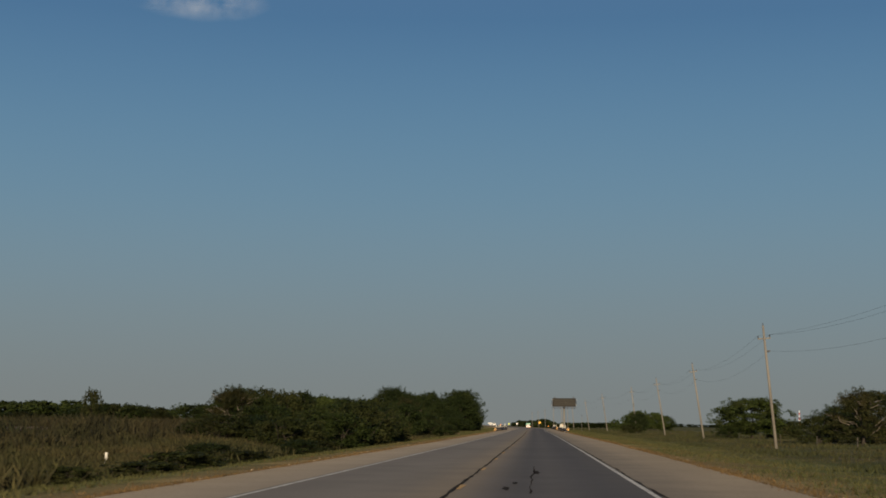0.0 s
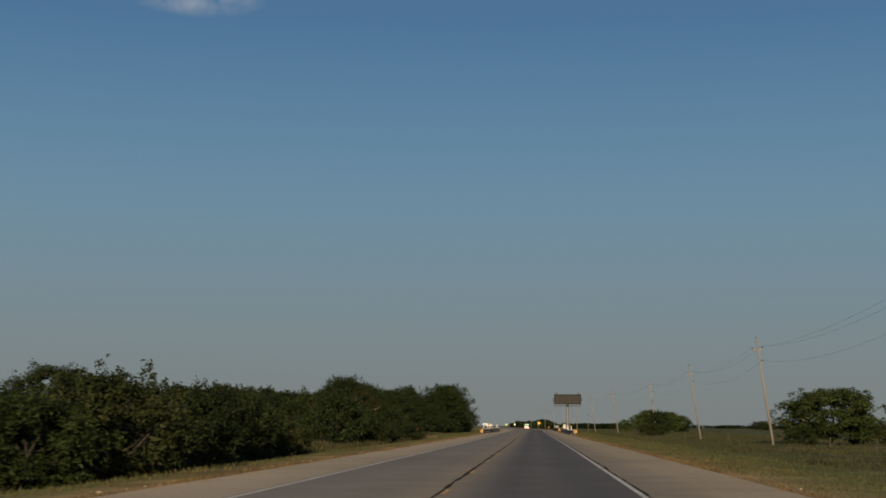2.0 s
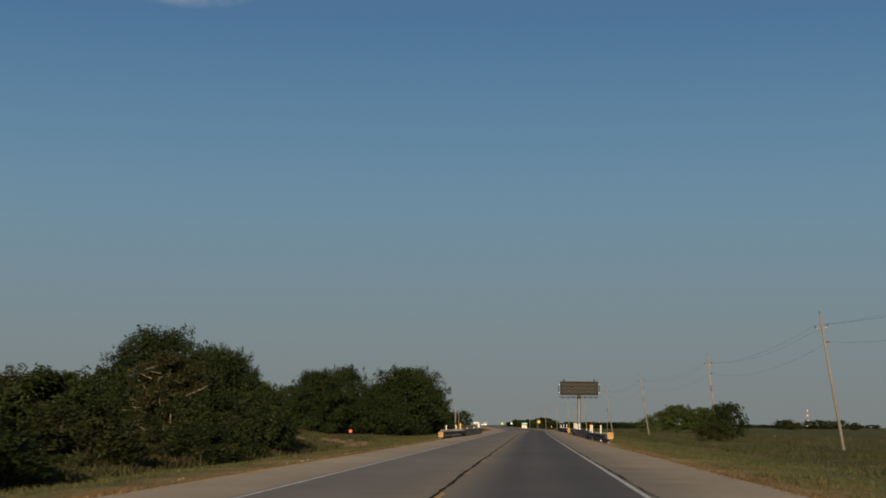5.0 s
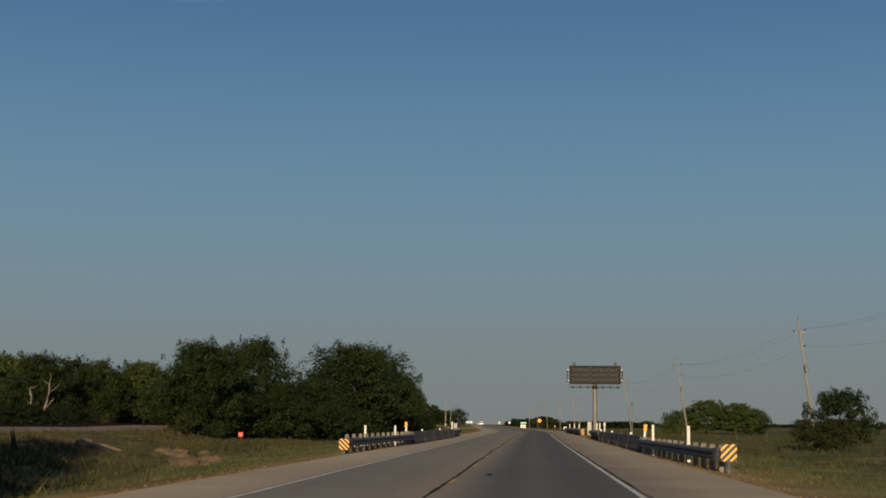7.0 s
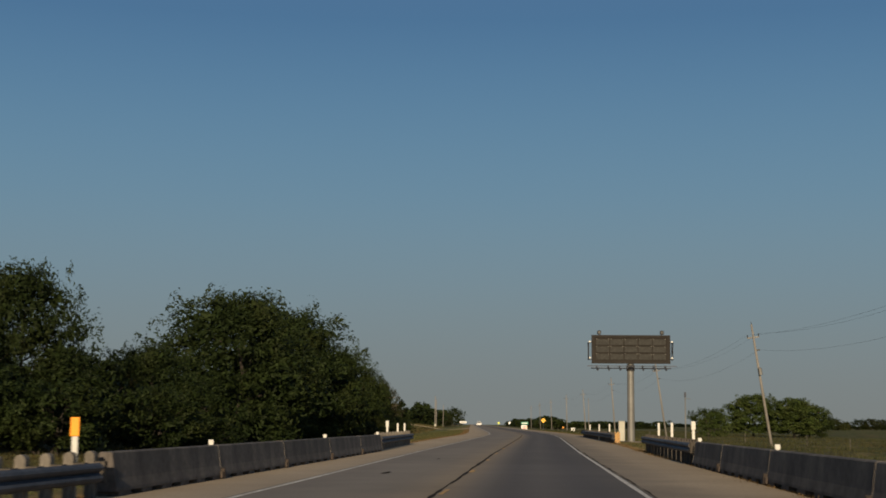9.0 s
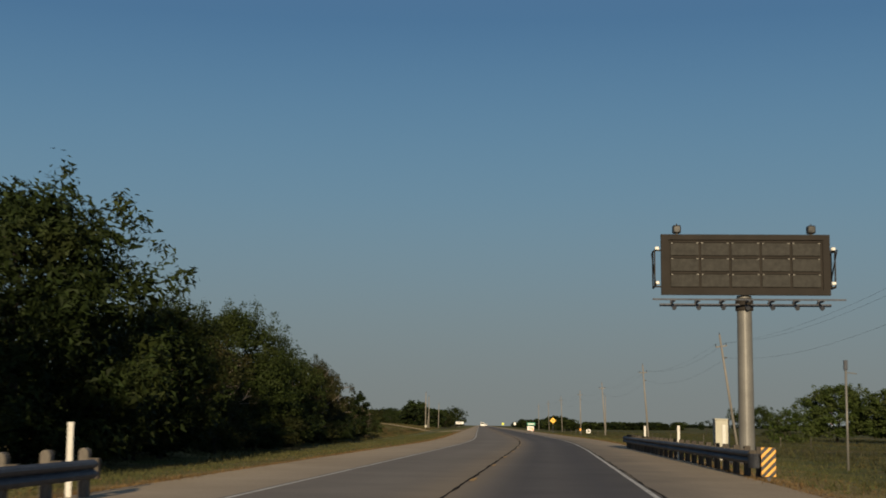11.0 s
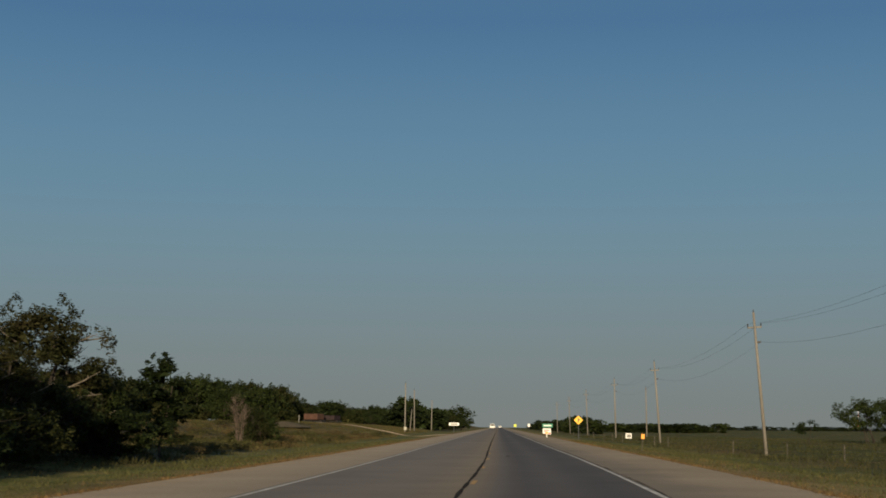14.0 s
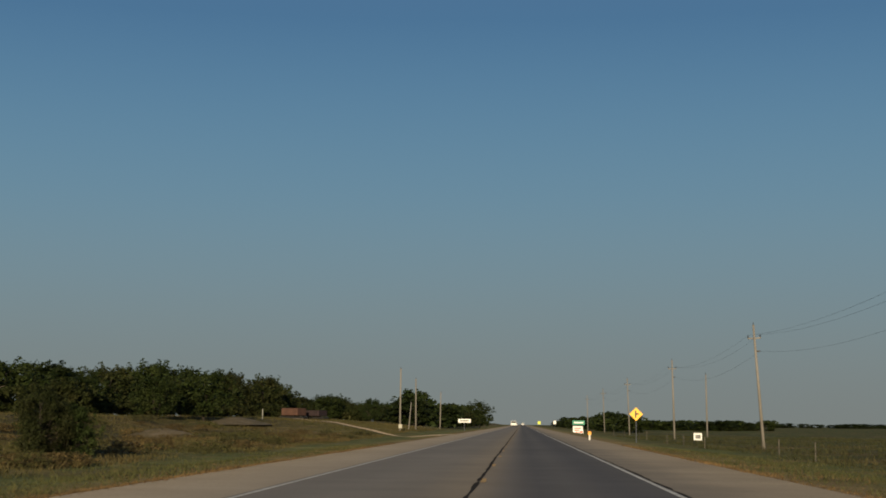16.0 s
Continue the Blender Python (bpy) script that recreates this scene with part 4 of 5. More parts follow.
def cable(name, a, c, sag, r):
    verts, faces, n = [], [], 13
    way = (c - a).normalized()
    side = way.cross(Vector((0, 0, 1))).normalized()
    for k in range(n):
        s = k / (n - 1)
        q = a.lerp(c, s) - Vector((0, 0, sag * 4 * s * (1 - s)))
        for e in range(5):
            ang = math.tau * e / 5
            verts.append(q + side * (math.cos(ang) * r) + Vector((0, 0, math.sin(ang) * r)))
    for k in range(n - 1):
        for e in range(5):
            f = (e + 1) % 5
            faces.append((5 * k + e, 5 * k + f, 5 * k + 5 + f, 5 * k + 5 + e))
    ob = new(name, mesh_of(name, verts, faces, m_wire, True))
    return tagged(ob, "dark overhead cable slung between wooden poles", "overhead cable", "overhead cables")


for k in range(len(TOPS) - 1):
    for j in range(3):
        cable("overhead_cable", TOPS[k][j], TOPS[k + 1][j], (1.0, 0.9, 1.15)[j], 0.0058)

# poles on the far side of the road
for k, (x, y, h, r) in enumerate(((-28.0, 680, 8.9, 0.15), (-30.2, 718, 8.5, 0.15), (-29.2, 700, 4.3, 0.11), (-31.6, 773, 7.6, 0.14), (16.7, 690, 9.3, 0.13))):
    px, py, pz = spot(x, y)
    p = empty("utility_pole", "tall bare wooden pole by the track", "utility pole", (px, py, pz), 0, "poles by the track")
    p.matrix_basis = p.matrix_basis @ Matrix.Rotation(radians((0.4, -0.3, 5, 1, -0.6)[k]), 4, "Y")
    shade_smooth(part("shaft", tube((0, 0, -0.6), (0, 0, h), r, r * 0.65, 12), m_pole, p))
    part("top_pin", tube((0, 0, h), (0, 0, h + 0.3), 0.04, 0.03, 8), m_wire, p)
    if k == 0:
        part("meter_box", box((0.5, 0.3, 0.6), (0.1, -0.3, 0.6), 0.03), m_cream, p, "pale meter box")


lp = empty("light_pole", "slim grey metal pole with a small lamp arm beside the field", "light pole", spot(13.2, 389.0))
shade_smooth(part("shaft", tube((0, 0, -0.3), (0, 0, 4.3), 0.055, 0.045, 10), m_steel, lp))
part("arm", tube((0, 0, 4.0), (0.45, 0, 3.95), 0.02, 0.02, 8), m_steel, lp)
part("lamp_head", box((0.16, 0.14, 0.42), (0, 0, 4.3), 0.03), m_galv, lp)


# ---- guard rails, bridge barriers, markers ----
def w_beam(points):
    """A W-profile beam along the points of its foot line: x toward the traffic side given by the sign in each point."""
    prof = ((0.0, 0.0), (0.055, 0.035), (0.075, 0.075), (0.055, 0.115), (0.0, 0.155), (0.055, 0.195), (0.075, 0.235), (0.055, 0.275), (0.0, 0.31))
    verts, faces = [], []
    n = len(prof)
    for x, y, z, s in points:
        for px, pz in prof:
            verts.append((x + s * px, y, z + pz))
        for px, pz in reversed(prof):
            verts.append((x + s * (px - 0.006), y, z + pz))
    m = 2 * n
    for k in range(len(points) - 1):
        for j in range(m):
            a, c = k * m + j, k * m + (j + 1) % m
            faces.append((a, c, c + m, a + m))
    faces.append(tuple(range(m - 1, -1, -1)))
    faces.append(tuple(range((len(points) - 1) * m, len(points) * m)))
    return verts, faces


post_me = {}


def rail_post(tall, wood, rounded):
    key = (tall, wood.name, rounded)
    if key not in post_me:
        bm = bmesh.new()
        add_box(bm, (0.16, 0.19, tall + 0.3), (0, 0, (tall - 0.3) / 2), None, 0.014)
        if rounded:
            add_tube(bm, (0, -0.095, tall), (0, 0.095, tall), 0.078, 0.078, 12)
        me = bpy.data.meshes.new("post")
        bm.to_mesh(me)
        bm.free()
        me.materials.append(wood)
        post_me[key] = me
    return post_me[key]


def guard_rail(line, spacing, side, label, wood, dense_from=None, dense_to=None, terminal=False, low=0.24):
    """line: two (x, y) ends of the beam's face; side: -1 when the traffic passes on its -x side."""
    (x0, y0), (x1, y1) = line
    root = empty("guard_rail", label, "guard rail", (0, 0, 0), 0, "bridge approach rails")
    pts = []
    for k in range(int((y1 - y0) / 0.95) + 1):
        y = min(y0 + 0.95 * k, y1)
        s = (y - y0) / (y1 - y0)
        x = x0 + (x1 - x0) * s
        pts.append((x, y, low, side))
    v, f = w_beam(pts)
    beam = shared("beam", mesh_of("beam", v, f, m_galv), root)
    if terminal:
        shell = bmesh.new()
        rim = []
        for k in range(9):
            a = math.pi * k / 8
            vx, vy = x0 - side * 0.14 + side * 0.21 * math.cos(a), y0 - 0.02 - 0.26 * math.sin(a)
            rim.append([shell.verts.new((vx, vy, z)) for z in (0.22, 0.34, 0.45, 0.56)])
        for u, v in zip(rim, rim[1:]):
            for j in range(3):
                shell.faces.new((u[j], v[j], v[j + 1], u[j + 1]))
        bmesh.ops.solidify(shell, geom=shell.faces[:], thickness=0.008)
        part("terminal", shell, m_galv, root, "rounded steel end piece")
    y = y0 + 0.3
    while y < y1 - 0.1:
        s = (y - y0) / (y1 - y0)
        x = x0 + (x1 - x0) * s
        shared("post", rail_post(0.76 if side > 0 else 0.755, wood, side > 0), root, (x - side * 0.26, y, low - 0.35))
        shared("blockout", block_me, root, (x - side * 0.095, y, low))
        step = spacing
        if dense_from is not None and dense_from <= y <= dense_to:
            step = 0.95
        y += step
    return root


bmx = box((0.17, 0.15, 0.34), (0, 0, 0.155), 0.01)
block_me = bpy.data.meshes.new("blockout")
bmx.to_mesh(block_me)
bmx.free()
block_me.materials.append(m_dark_post)


def barrier_profile(long):
    """A precast safety-shape unit: its foot is open between short feet."""
    prof = ((0.215, 0.06), (0.210, 0.11), (0.168, 0.27), (0.115, 0.68), (0.09, 0.70), (-0.09, 0.70), (-0.115, 0.68), (-0.168, 0.27), (-0.210, 0.11), (-0.215, 0.06))
    verts, faces, n = [], [], len(prof)
    cuts = (0.0, 0.02, long - 0.02, long)
    for k, y in enumerate(cuts):
        s = 0.97 if k in (0, 3) else 1.0
        verts += [(x * s, y, 0.06 + (z - 0.06) * (s if z > 0.2 else 1)) for x, z in prof]
    for k in range(3):
        for j in range(n):
            a, c = k * n + j, k * n + (j + 1) % n
            faces.append((a, a + n, c + n, c))
    faces.append(tuple(range(n)))
    faces.append(tuple(range(4 * n - 1, 3 * n - 1, -1)))
    me = mesh_of("body", verts, faces, m_concrete)
    bm = box((0.40, long * 0.085, 0.10), (0, 0, 0.025))
    ft = bpy.data.meshes.new("foot")
    bm.to_mesh(ft)
    bm.free()
    ft.materials.append(m_concrete)
    return me, ft


def barriers(x0, x1, joints, label, side):
    """A row of units between the joints (metres along the road); side: +1 when the traffic passes on its +x side."""
    y0, y1 = joints[0], joints[-1]
    # thin pale lip added round each joint, coloured as if lit by the sky
    lip = ((0.218, 0.06), (0.213, 0.112), (0.171, 0.273), (0.118, 0.68), (0.09, 0.703), (-0.09, 0.703), (-0.118, 0.68), (-0.171, 0.273), (-0.213, 0.112), (-0.218, 0.06))
    m = len(lip)
    jv = [(x, y, z) for y in (0.012, 0.038) for x, z in lip]
    jf = [(j, j + m, (j + 1) % m + m, (j + 1) % m) for j in range(m)] + [tuple(range(m)), tuple(range(2 * m - 1, m - 1, -1))]
    joint = mesh_of("joint", jv, jf, m_joint)
    clamp = box((0.10, 0.34, 0.15), (0, 0, 0.07), 0.02)
    add_box(clamp, (0.13, 0.10, 0.22), (0, 0.02, 0.10), Matrix.Rotation(0.3, 4, "X"), 0.015)
    clamp_me = bpy.data.meshes.new("joint_clamp")
    clamp.to_mesh(clamp_me)
    clamp.free()
    clamp_me.materials.append(m_rusty_clamp)
    turn = -math.degrees(math.atan2(x1 - x0, y1 - y0))
    for k, (a, b) in enumerate(zip(joints, joints[1:])):
        long = b - a
        body, foot = barrier_profile(long - 0.05)
        root = empty("concrete_barrier", label, "barrier", (x0 + (x1 - x0) * (a - y0) / (y1 - y0), a, 0), turn, "bridge barriers")
        shared("body", body, root)
        for y in np.linspace(0.5, long - 0.55, 6):
            shared("foot", foot, root, (0, float(y), 0))
        shared("joint", joint, root, (0, long - 0.05, 0))
        if b < y1:
            shared("joint_clamp", clamp_me, root, (side * 0.21, long - 0.03, 0))
        if k % 2 == 0:
            bmr = box((0.11, 0.03, 0.11), (0, long - 0.25, 0.765), 0.008)
            add_box(bmr, (0.025, 0.025, 0.05), (0, long - 0.25, 0.705))
            part("reflector", bmr, m_white_post, root, "small white reflector")


guard_rail(((-6.9, 268.6), (-6.2, 292.0)), 1.905, 1, "dark weathered steel guard rail on timber posts", m_post, dense_from=286.5, dense_to=293, terminal=True)
barriers(-6.4, -6.2, (292.3, 300.0, 307.8, 316.2, 324.2, 331.3), "stained grey concrete safety barrier on the bridge", 1)
guard_rail(((-6.1, 331.6), (-6.5, 353.0)), 1.905, 1, "dark weathered steel guard rail on timber posts", m_post, dense_from=331, dense_to=335, low=0.29)
guard_rail(((5.72, 249.8), (5.38, 274.2)), 1.905, -1, "dark weathered steel guard rail on timber posts", m_post, dense_from=270, dense_to=275, terminal=True)
barriers(5.65, 5.65, (274.5, 282.4, 290.4, 299.6, 307.2, 313.5), "stained grey concrete safety barrier on the bridge", -1)
guard_rail(((5.42, 313.8), (5.75, 338.0)), 1.905, -1, "dark weathered steel guard rail on timber posts", m_dark_post, dense_from=314, dense_to=318, low=0.35)
guard_rail(((5.75, 364.5), (5.2, 409.0)), 1.905, -1, "long dark steel guard rail on timber posts", m_dark_post, terminal=True, low=0.31)


def hazard_marker(x, y, lean, low=0.2, wide=0.44, high=0.47):
    root = empty("object_marker", "square board with slanting yellow and black stripes on a post", "object marker", (x, y, 0), 0, "bridge markers")
    part("board", box((wide, 0.02, high), (0, 0, low + high / 2), 0.004), m_marker, root)
    part("post", box((0.09, 0.05, low + high + 0.2), (0, 0.04, (low + high - 0.3) / 2), 0.006), m_galv, root)
    for k in range(-3, 4):
        bm = bmesh.new()
        c, half = k * 0.19, high / 2
        lows = [(u, min(max(lean * u + c - 0.055, -half), half)) for u in np.linspace(-wide / 2, wide / 2, 25)]
        highs = [(u, min(max(lean * u + c + 0.055, -half), half)) for u in np.linspace(-wide / 2, wide / 2, 25)]
        va = [bm.verts.new((u, -0.014, low + half + v)) for u, v in lows]
        vb = [bm.verts.new((u, -0.014, low + half + v)) for u, v in highs]
        for j in range(24):
            if abs(highs[j][1] - lows[j][1]) + abs(highs[j + 1][1] - lows[j + 1][1]) > 0.01:
                bm.faces.new((va[j], va[j + 1], vb[j + 1], vb[j]))
        if bm.faces:
            part("stripe", bm, m_black, root, "black stripe")
        else:
            bm.free()


hazard_marker(6.07, 249.3, 1.0, 0.205)
hazard_marker(-7.12, 267.7, -1.0, 0.085, 0.42, 0.45)
hazard_marker(6.1, 364.0, 1.0, 0.03, 0.34, 0.68)


def delineator(x, y, tall, amber=False, wide=0.10, paddle=False):
    p = empty("delineator_post", "white plastic roadside post" + (" with an amber reflector" if amber else ""), "marker post", spot(x, y), 0, "white roadside posts")
    base = float(rise(y, x - centre(y)))
    part("post", box((wide, 0.03, tall - base + 0.3), (0, 0, (tall - base - 0.3) / 2), 0.008), m_white_post, p)
    if amber:
        part("reflector", box((wide * 1.45, 0.02, 0.30), (0, -0.028, tall - base - 0.13), 0.012), m_orange, p, "amber reflector")
    if paddle:
        part("paddle", box((wide * 1.5, 0.02, 0.30), (0, -0.028, tall - base - 0.13), 0.012), m_white_post, p, "white paddle")
    return p


for x, y, h, am in ((5.74, 256.4, 1.17, 0), (5.59, 268.3, 1.2, 0), (5.58, 273.42, 1.2, 1), (6.25, 320.4, 1.32, 0), (6.28, 328.6, 1.3, 0), (6.35, 335.6, 1.3, 0), (5.62, 397.8, 1.2, 0), (5.75, 382.5, 1.22, 0), (5.95, 371.0, 1.25, 0),
                    (-7.1, 275.0, 1.08, 0), (-6.86, 287.0, 1.06, 0), (-6.66, 291.5, 1.24, 1), (-6.7, 340.0, 1.3, 0), (-6.85, 347.0, 1.2, 0), (-7.0, 352.8, 1.2, 0), (-16.7, 55.0, 0.0, 0)):
    p = delineator(x, y, h, bool(am), paddle=y in (320.4, 340.0))
    if am and x > 0:
        p.matrix_basis = p.matrix_basis @ Matrix.Rotation(radians(5), 4, "Y")

red = empty("marker_post", "small red square plate on a thin post in grass", "marker post", spot(-20.2, 310.2))
part("post", box((0.05, 0.04, 1.1), (0, 0.03, 0.22), 0.005), m_galv, red)
part("plate", box((0.33, 0.015, 0.33), (0, 0, 0.62), 0.01), m_sign_red, red, "red plate with a faint pale mark")
part("mark", box((0.12, 0.004, 0.05), (0, -0.011, 0.62)), m_sign_yellow, red)


# ---- the dark display board on its column ----
def billboard(x, y, z_low, wide, high):
    root = empty("display_board", "dark unlit electronic display board on a steel column", "billboard", (x, y, float(rise(y, x - centre(y)))), 2.5)
    g = root.location.z
    z0 = z_low - g
    part("column", tube((0, 0.45, -0.5), (0, 0.45, z0), 0.30, 0.27, 24), m_steel, root, "pale grey round steel column")
    cap = tube((0, 0.45, z0 - 0.55), (0, 0.45, z0 - 0.1), 0.33, 0.33, 24)
    part("collar", cap, m_board, root)
    part("footing", box((1.4, 1.4, 0.5), (0, 0.45, -0.1), 0.05), m_concrete, root)
    part("cabinet", box((wide, 0.10, high), (0, 0.14, z0 + high / 2), 0.02), m_board, root)
    frame_back = bmesh.new()
    for u in np.linspace(-wide / 2 + 0.5, wide / 2 - 0.5, 6):
        add_box(frame_back, (0.10, 0.14, high - 0.2), (float(u), 0.26, z0 + high / 2))
    for v in (0.2, 0.5, 0.8):
        add_box(frame_back, (wide - 0.3, 0.12, 0.12), (0, 0.39, z0 + high * v))
    part("back_frame", frame_back, m_galv, root)
    fr = bmesh.new()
    add_box(fr, (wide, 0.08, 0.20), (0, 0.05, z0 + high - 0.10))
    add_box(fr, (wide, 0.08, 0.20), (0, 0.05, z0 + 0.10))
    for s in (-1, 1):
        add_box(fr, (0.26, 0.08, high - 0.40), (s * (wide / 2 - 0.13), 0.05, z0 + high / 2))
    part("rim", fr, m_board, root)
    cols, rows_ = 5, 3
    pw, ph = (wide - 0.62) / cols, (high - 0.50) / rows_
    for i in range(cols):
        for j in range(rows_):
            cx, cz = -(wide - 0.62) / 2 + pw * (i + 0.5), z0 + 0.25 + ph * (j + 0.5)
            part("panel", box((pw - 0.09, 0.05, ph - 0.10), (cx, 0.045, cz), 0.012), m_panel, root)
            for e in (-0.42, 0.42):
                part("clip", box((0.07, 0.02, 0.03), (cx + e * pw, 0.005, cz + ph / 2 - 0.075), 0.006), m_clip, root, "small pale clip")
            part("lip", box((pw - 0.05, 0.09, 0.03), (cx, 0.015, cz + ph / 2 - 0.045), 0.005), m_board, root)
    walkway = bmesh.new()
    add_box(walkway, (wide + 0.8, 0.06, 0.06), (0, -0.55, z0 - 0.22))
    add_box(walkway, (wide + 0.1, 0.10, 0.10), (0, 0.25, z0 - 0.36))
    for s in np.linspace(-wide / 2 + 0.4, wide / 2 - 0.4, 7):
        add_box(walkway, (0.06, 1.1, 0.06), (float(s), -0.05, z0 - 0.26))
        add_box(walkway, (0.10, 0.14, 0.22), (float(s), 0.25, z0 - 0.24))
        add_tube(walkway, (float(s), 0.15, z0 - 0.36), (float(s) + 0.06, -0.05, z0 - 0.50), 0.05, 0.09, 8)
    part("catwalk", walkway, m_galv, root, "thin service catwalk with brackets")
    for s in (-1, 1):
        ladder = bmesh.new()
        for yy in (0.2, 0.8):
            add_box(ladder, (0.05, 0.05, high * 0.62), (s * (wide / 2 + 0.22), yy, z0 + high * 0.44))
        add_box(ladder, (0.05, 0.65, 0.05), (s * (wide / 2 + 0.22), 0.5, z0 + high * 0.14))
        add_box(ladder, (0.05, 0.65, 0.05), (s * (wide / 2 + 0.22), 0.5, z0 + high * 0.74))
        for k in (0.14, 0.74):
            add_box(ladder, (0.24, 0.05, 0.05), (s * (wide / 2 + 0.11), 0.2, z0 + high * k))
        add_box(ladder, (0.04, 0.04, high * 0.82), (s * (wide / 2 + 0.22), 0.5, z0 + high * 0.44), Matrix.Rotation(0.75 * s, 4, "X"))
        part("side_bracket", ladder, m_board, root)
        for k in (0.20, 0.77):
            part("lamp", box((0.16, 0.14, 0.12), (s * (wide / 2 + 0.14), 0.12, z0 + high * k), 0.03), m_glass_lamp, root, "small pale lamp")
        ex = s * (wide / 2 - 0.62)
        eye = box((0.30, 0.34, 0.30), (ex, 0.30, z0 + high + 0.22), 0.05)
        add_box(eye, (0.08, 0.12, 0.2), (ex, 0.3, z0 + high + 0.06))
        add_tube(eye, (ex, 0.3, z0 + high + 0.36), (ex, 0.3, z0 + high + 0.44), 0.02, 0.02, 8)
        top = part("floodlight", eye, m_black, root)
        part("lens", tube((ex, 0.105, z0 + high + 0.21), (ex, 0.125, z0 + high + 0.21), 0.115, 0.115, 18), m_lens, top, "pale glass lens")


billboard(8.30, 382.5, 6.03, 6.24, 2.26)

cab = empty("utility_cabinet", "cream steel utility cabinet with a flat lid", "utility cabinet", spot(7.74, 386.1))
part("body", box((0.54, 0.8, 1.66), (0, 0, 0.80), 0.02), m_cream, cab)
part("lid", box((0.60, 0.88, 0.06), (0, 0, 1.66), 0.02, Matrix.Rotation(0.03, 4, "Y")), m_cream, cab)
part("plinth", box((0.66, 0.92, 0.2), (0, 0, 0.0), 0.02), m_concrete, cab)


# ---- road signs ----
sx, sy = 2.72, 592.0
warn = empty("warning_sign", "yellow diamond side-road warning sign on a post", "road sign", spot(sx, sy), 0)
gz = warn.location.z
zc = 2.05 - gz
part("post", box((0.07, 0.06, zc + 0.9), (0, 0.05, (zc + 0.9) / 2 - 0.5), 0.006), m_galv, warn)
plate = box((0.78, 0.016, 0.78), (0, 0, 0), 0.01)
bmesh.ops.rotate(plate, cent=(0, 0, 0), matrix=Matrix.Rotation(radians(45), 3, "Y"), verts=plate.verts)
bmesh.ops.translate(plate, vec=(0, 0, zc), verts=plate.verts)
part("plate", plate, m_sign_yellow, warn)
sym = box((0.11, 0.008, 0.58), (-0.03, -0.014, zc))
add_box(sym, (0.22, 0.008, 0.11), (0.12, -0.0145, zc + 0.02))
part("symbol", sym, m_black, warn, "black side-road symbol")


def plain_sign(name, label, x, y, low, wide, high, material, bars=(), legs=1, bar_material=None):
    root = empty(name, label, "road sign", spot(x, y))
    g = root.location.z
    part("plate", box((wide, 0.02, high), (0, 0, low - g + high / 2), 0.01), material, root)
    for k in range(legs):
        lx = 0 if legs == 1 else (k - 0.5) * wide * 0.7
        part("post", box((0.08, 0.07, low - g + high * 0.8 + 0.4), (lx, 0.05, (low - g + high * 0.8 - 0.4) / 2), 0.006), m_galv, root)
    for bx, bz, bw, bh in bars:
        part("lettering", box((bw * wide, 0.006, bh * high), (bx * wide, -0.014, low - g + high * bz)), bar_material or m_black, root)
    return root


plain_sign("route_sign", "white square sign with dark figures beside the field", 10.3, 626, -0.4, 0.85, 0.82, m_sign_white,
           ((-0.22, 0.5, 0.14, 0.5), (0.0, 0.5, 0.2, 0.5), (0.24, 0.5, 0.2, 0.5), (0, 0.96, 0.98, 0.05), (0, 0.04, 0.98, 0.05)))
plain_sign("guide_sign", "green guide sign with one pale line of writing", -2.6, 760, 1.1, 2.4, 0.85, m_sign_green, ((0, 0.5, 0.75, 0.3),), 2, m_sign_white)
plain_sign("notice_sign", "white notice board with red writing near the road", -2.75, 757, -0.6, 1.9, 1.45, m_sign_white,
           ((0, 0.72, 0.7, 0.14), (0, 0.45, 0.7, 0.14), (0, 0.2, 0.5, 0.1)), 2, m_sign_red)
plain_sign("entrance_sign", "white oblong sign with a dark line of writing", -21.5, 714, 1.35, 2.1, 0.6, m_sign_white, ((0, 0.5, 0.7, 0.3),), 1)
plain_sign("back_of_sign", "small white road sign", -10.2, 900, 1.2, 0.8, 1.0, m_sign_white, (), 1)
amber = empty("amber_marker", "small amber marker plate on a thin post in the grass", "marker post", spot(5.3, 503))
ag = amber.location.z
part("plate", box((0.20, 0.02, 0.28), (0, 0, 0.69 - ag), 0.01), m_orange, amber)
part("post", box((0.04, 0.03, 1.05 - ag), (0, 0.025, (0.5 - ag) / 2), 0.005), m_fence, amber)
amber.matrix_basis = amber.matrix_basis @ Matrix.Rotation(radians(4), 4, "Y")
edge_mark = empty("edge_marker", "small orange marker plate on a short white post at the shoulder", "marker post", spot(-1.05, 588))
eg = edge_mark.location.z
part("plate", box((0.26, 0.02, 0.26), (0, -0.03, 0.52 - eg), 0.01), m_orange, edge_mark)
part("post", box((0.14, 0.04, 0.85 - eg), (0, 0, (0.25 - eg) / 2), 0.008), m_white_post, edge_mark)
cone = empty("marker_board", "small red and white marker at the kerb", "marker post", spot(-2.0, 742))
part("board", box((0.7, 0.05, 0.8), (0, 0, 0.35), 0.02), m_sign_white, cone)
part("cross", box((0.5, 0.03, 0.3), (0, -0.03, 0.3), 0.02), m_sign_red, cone)


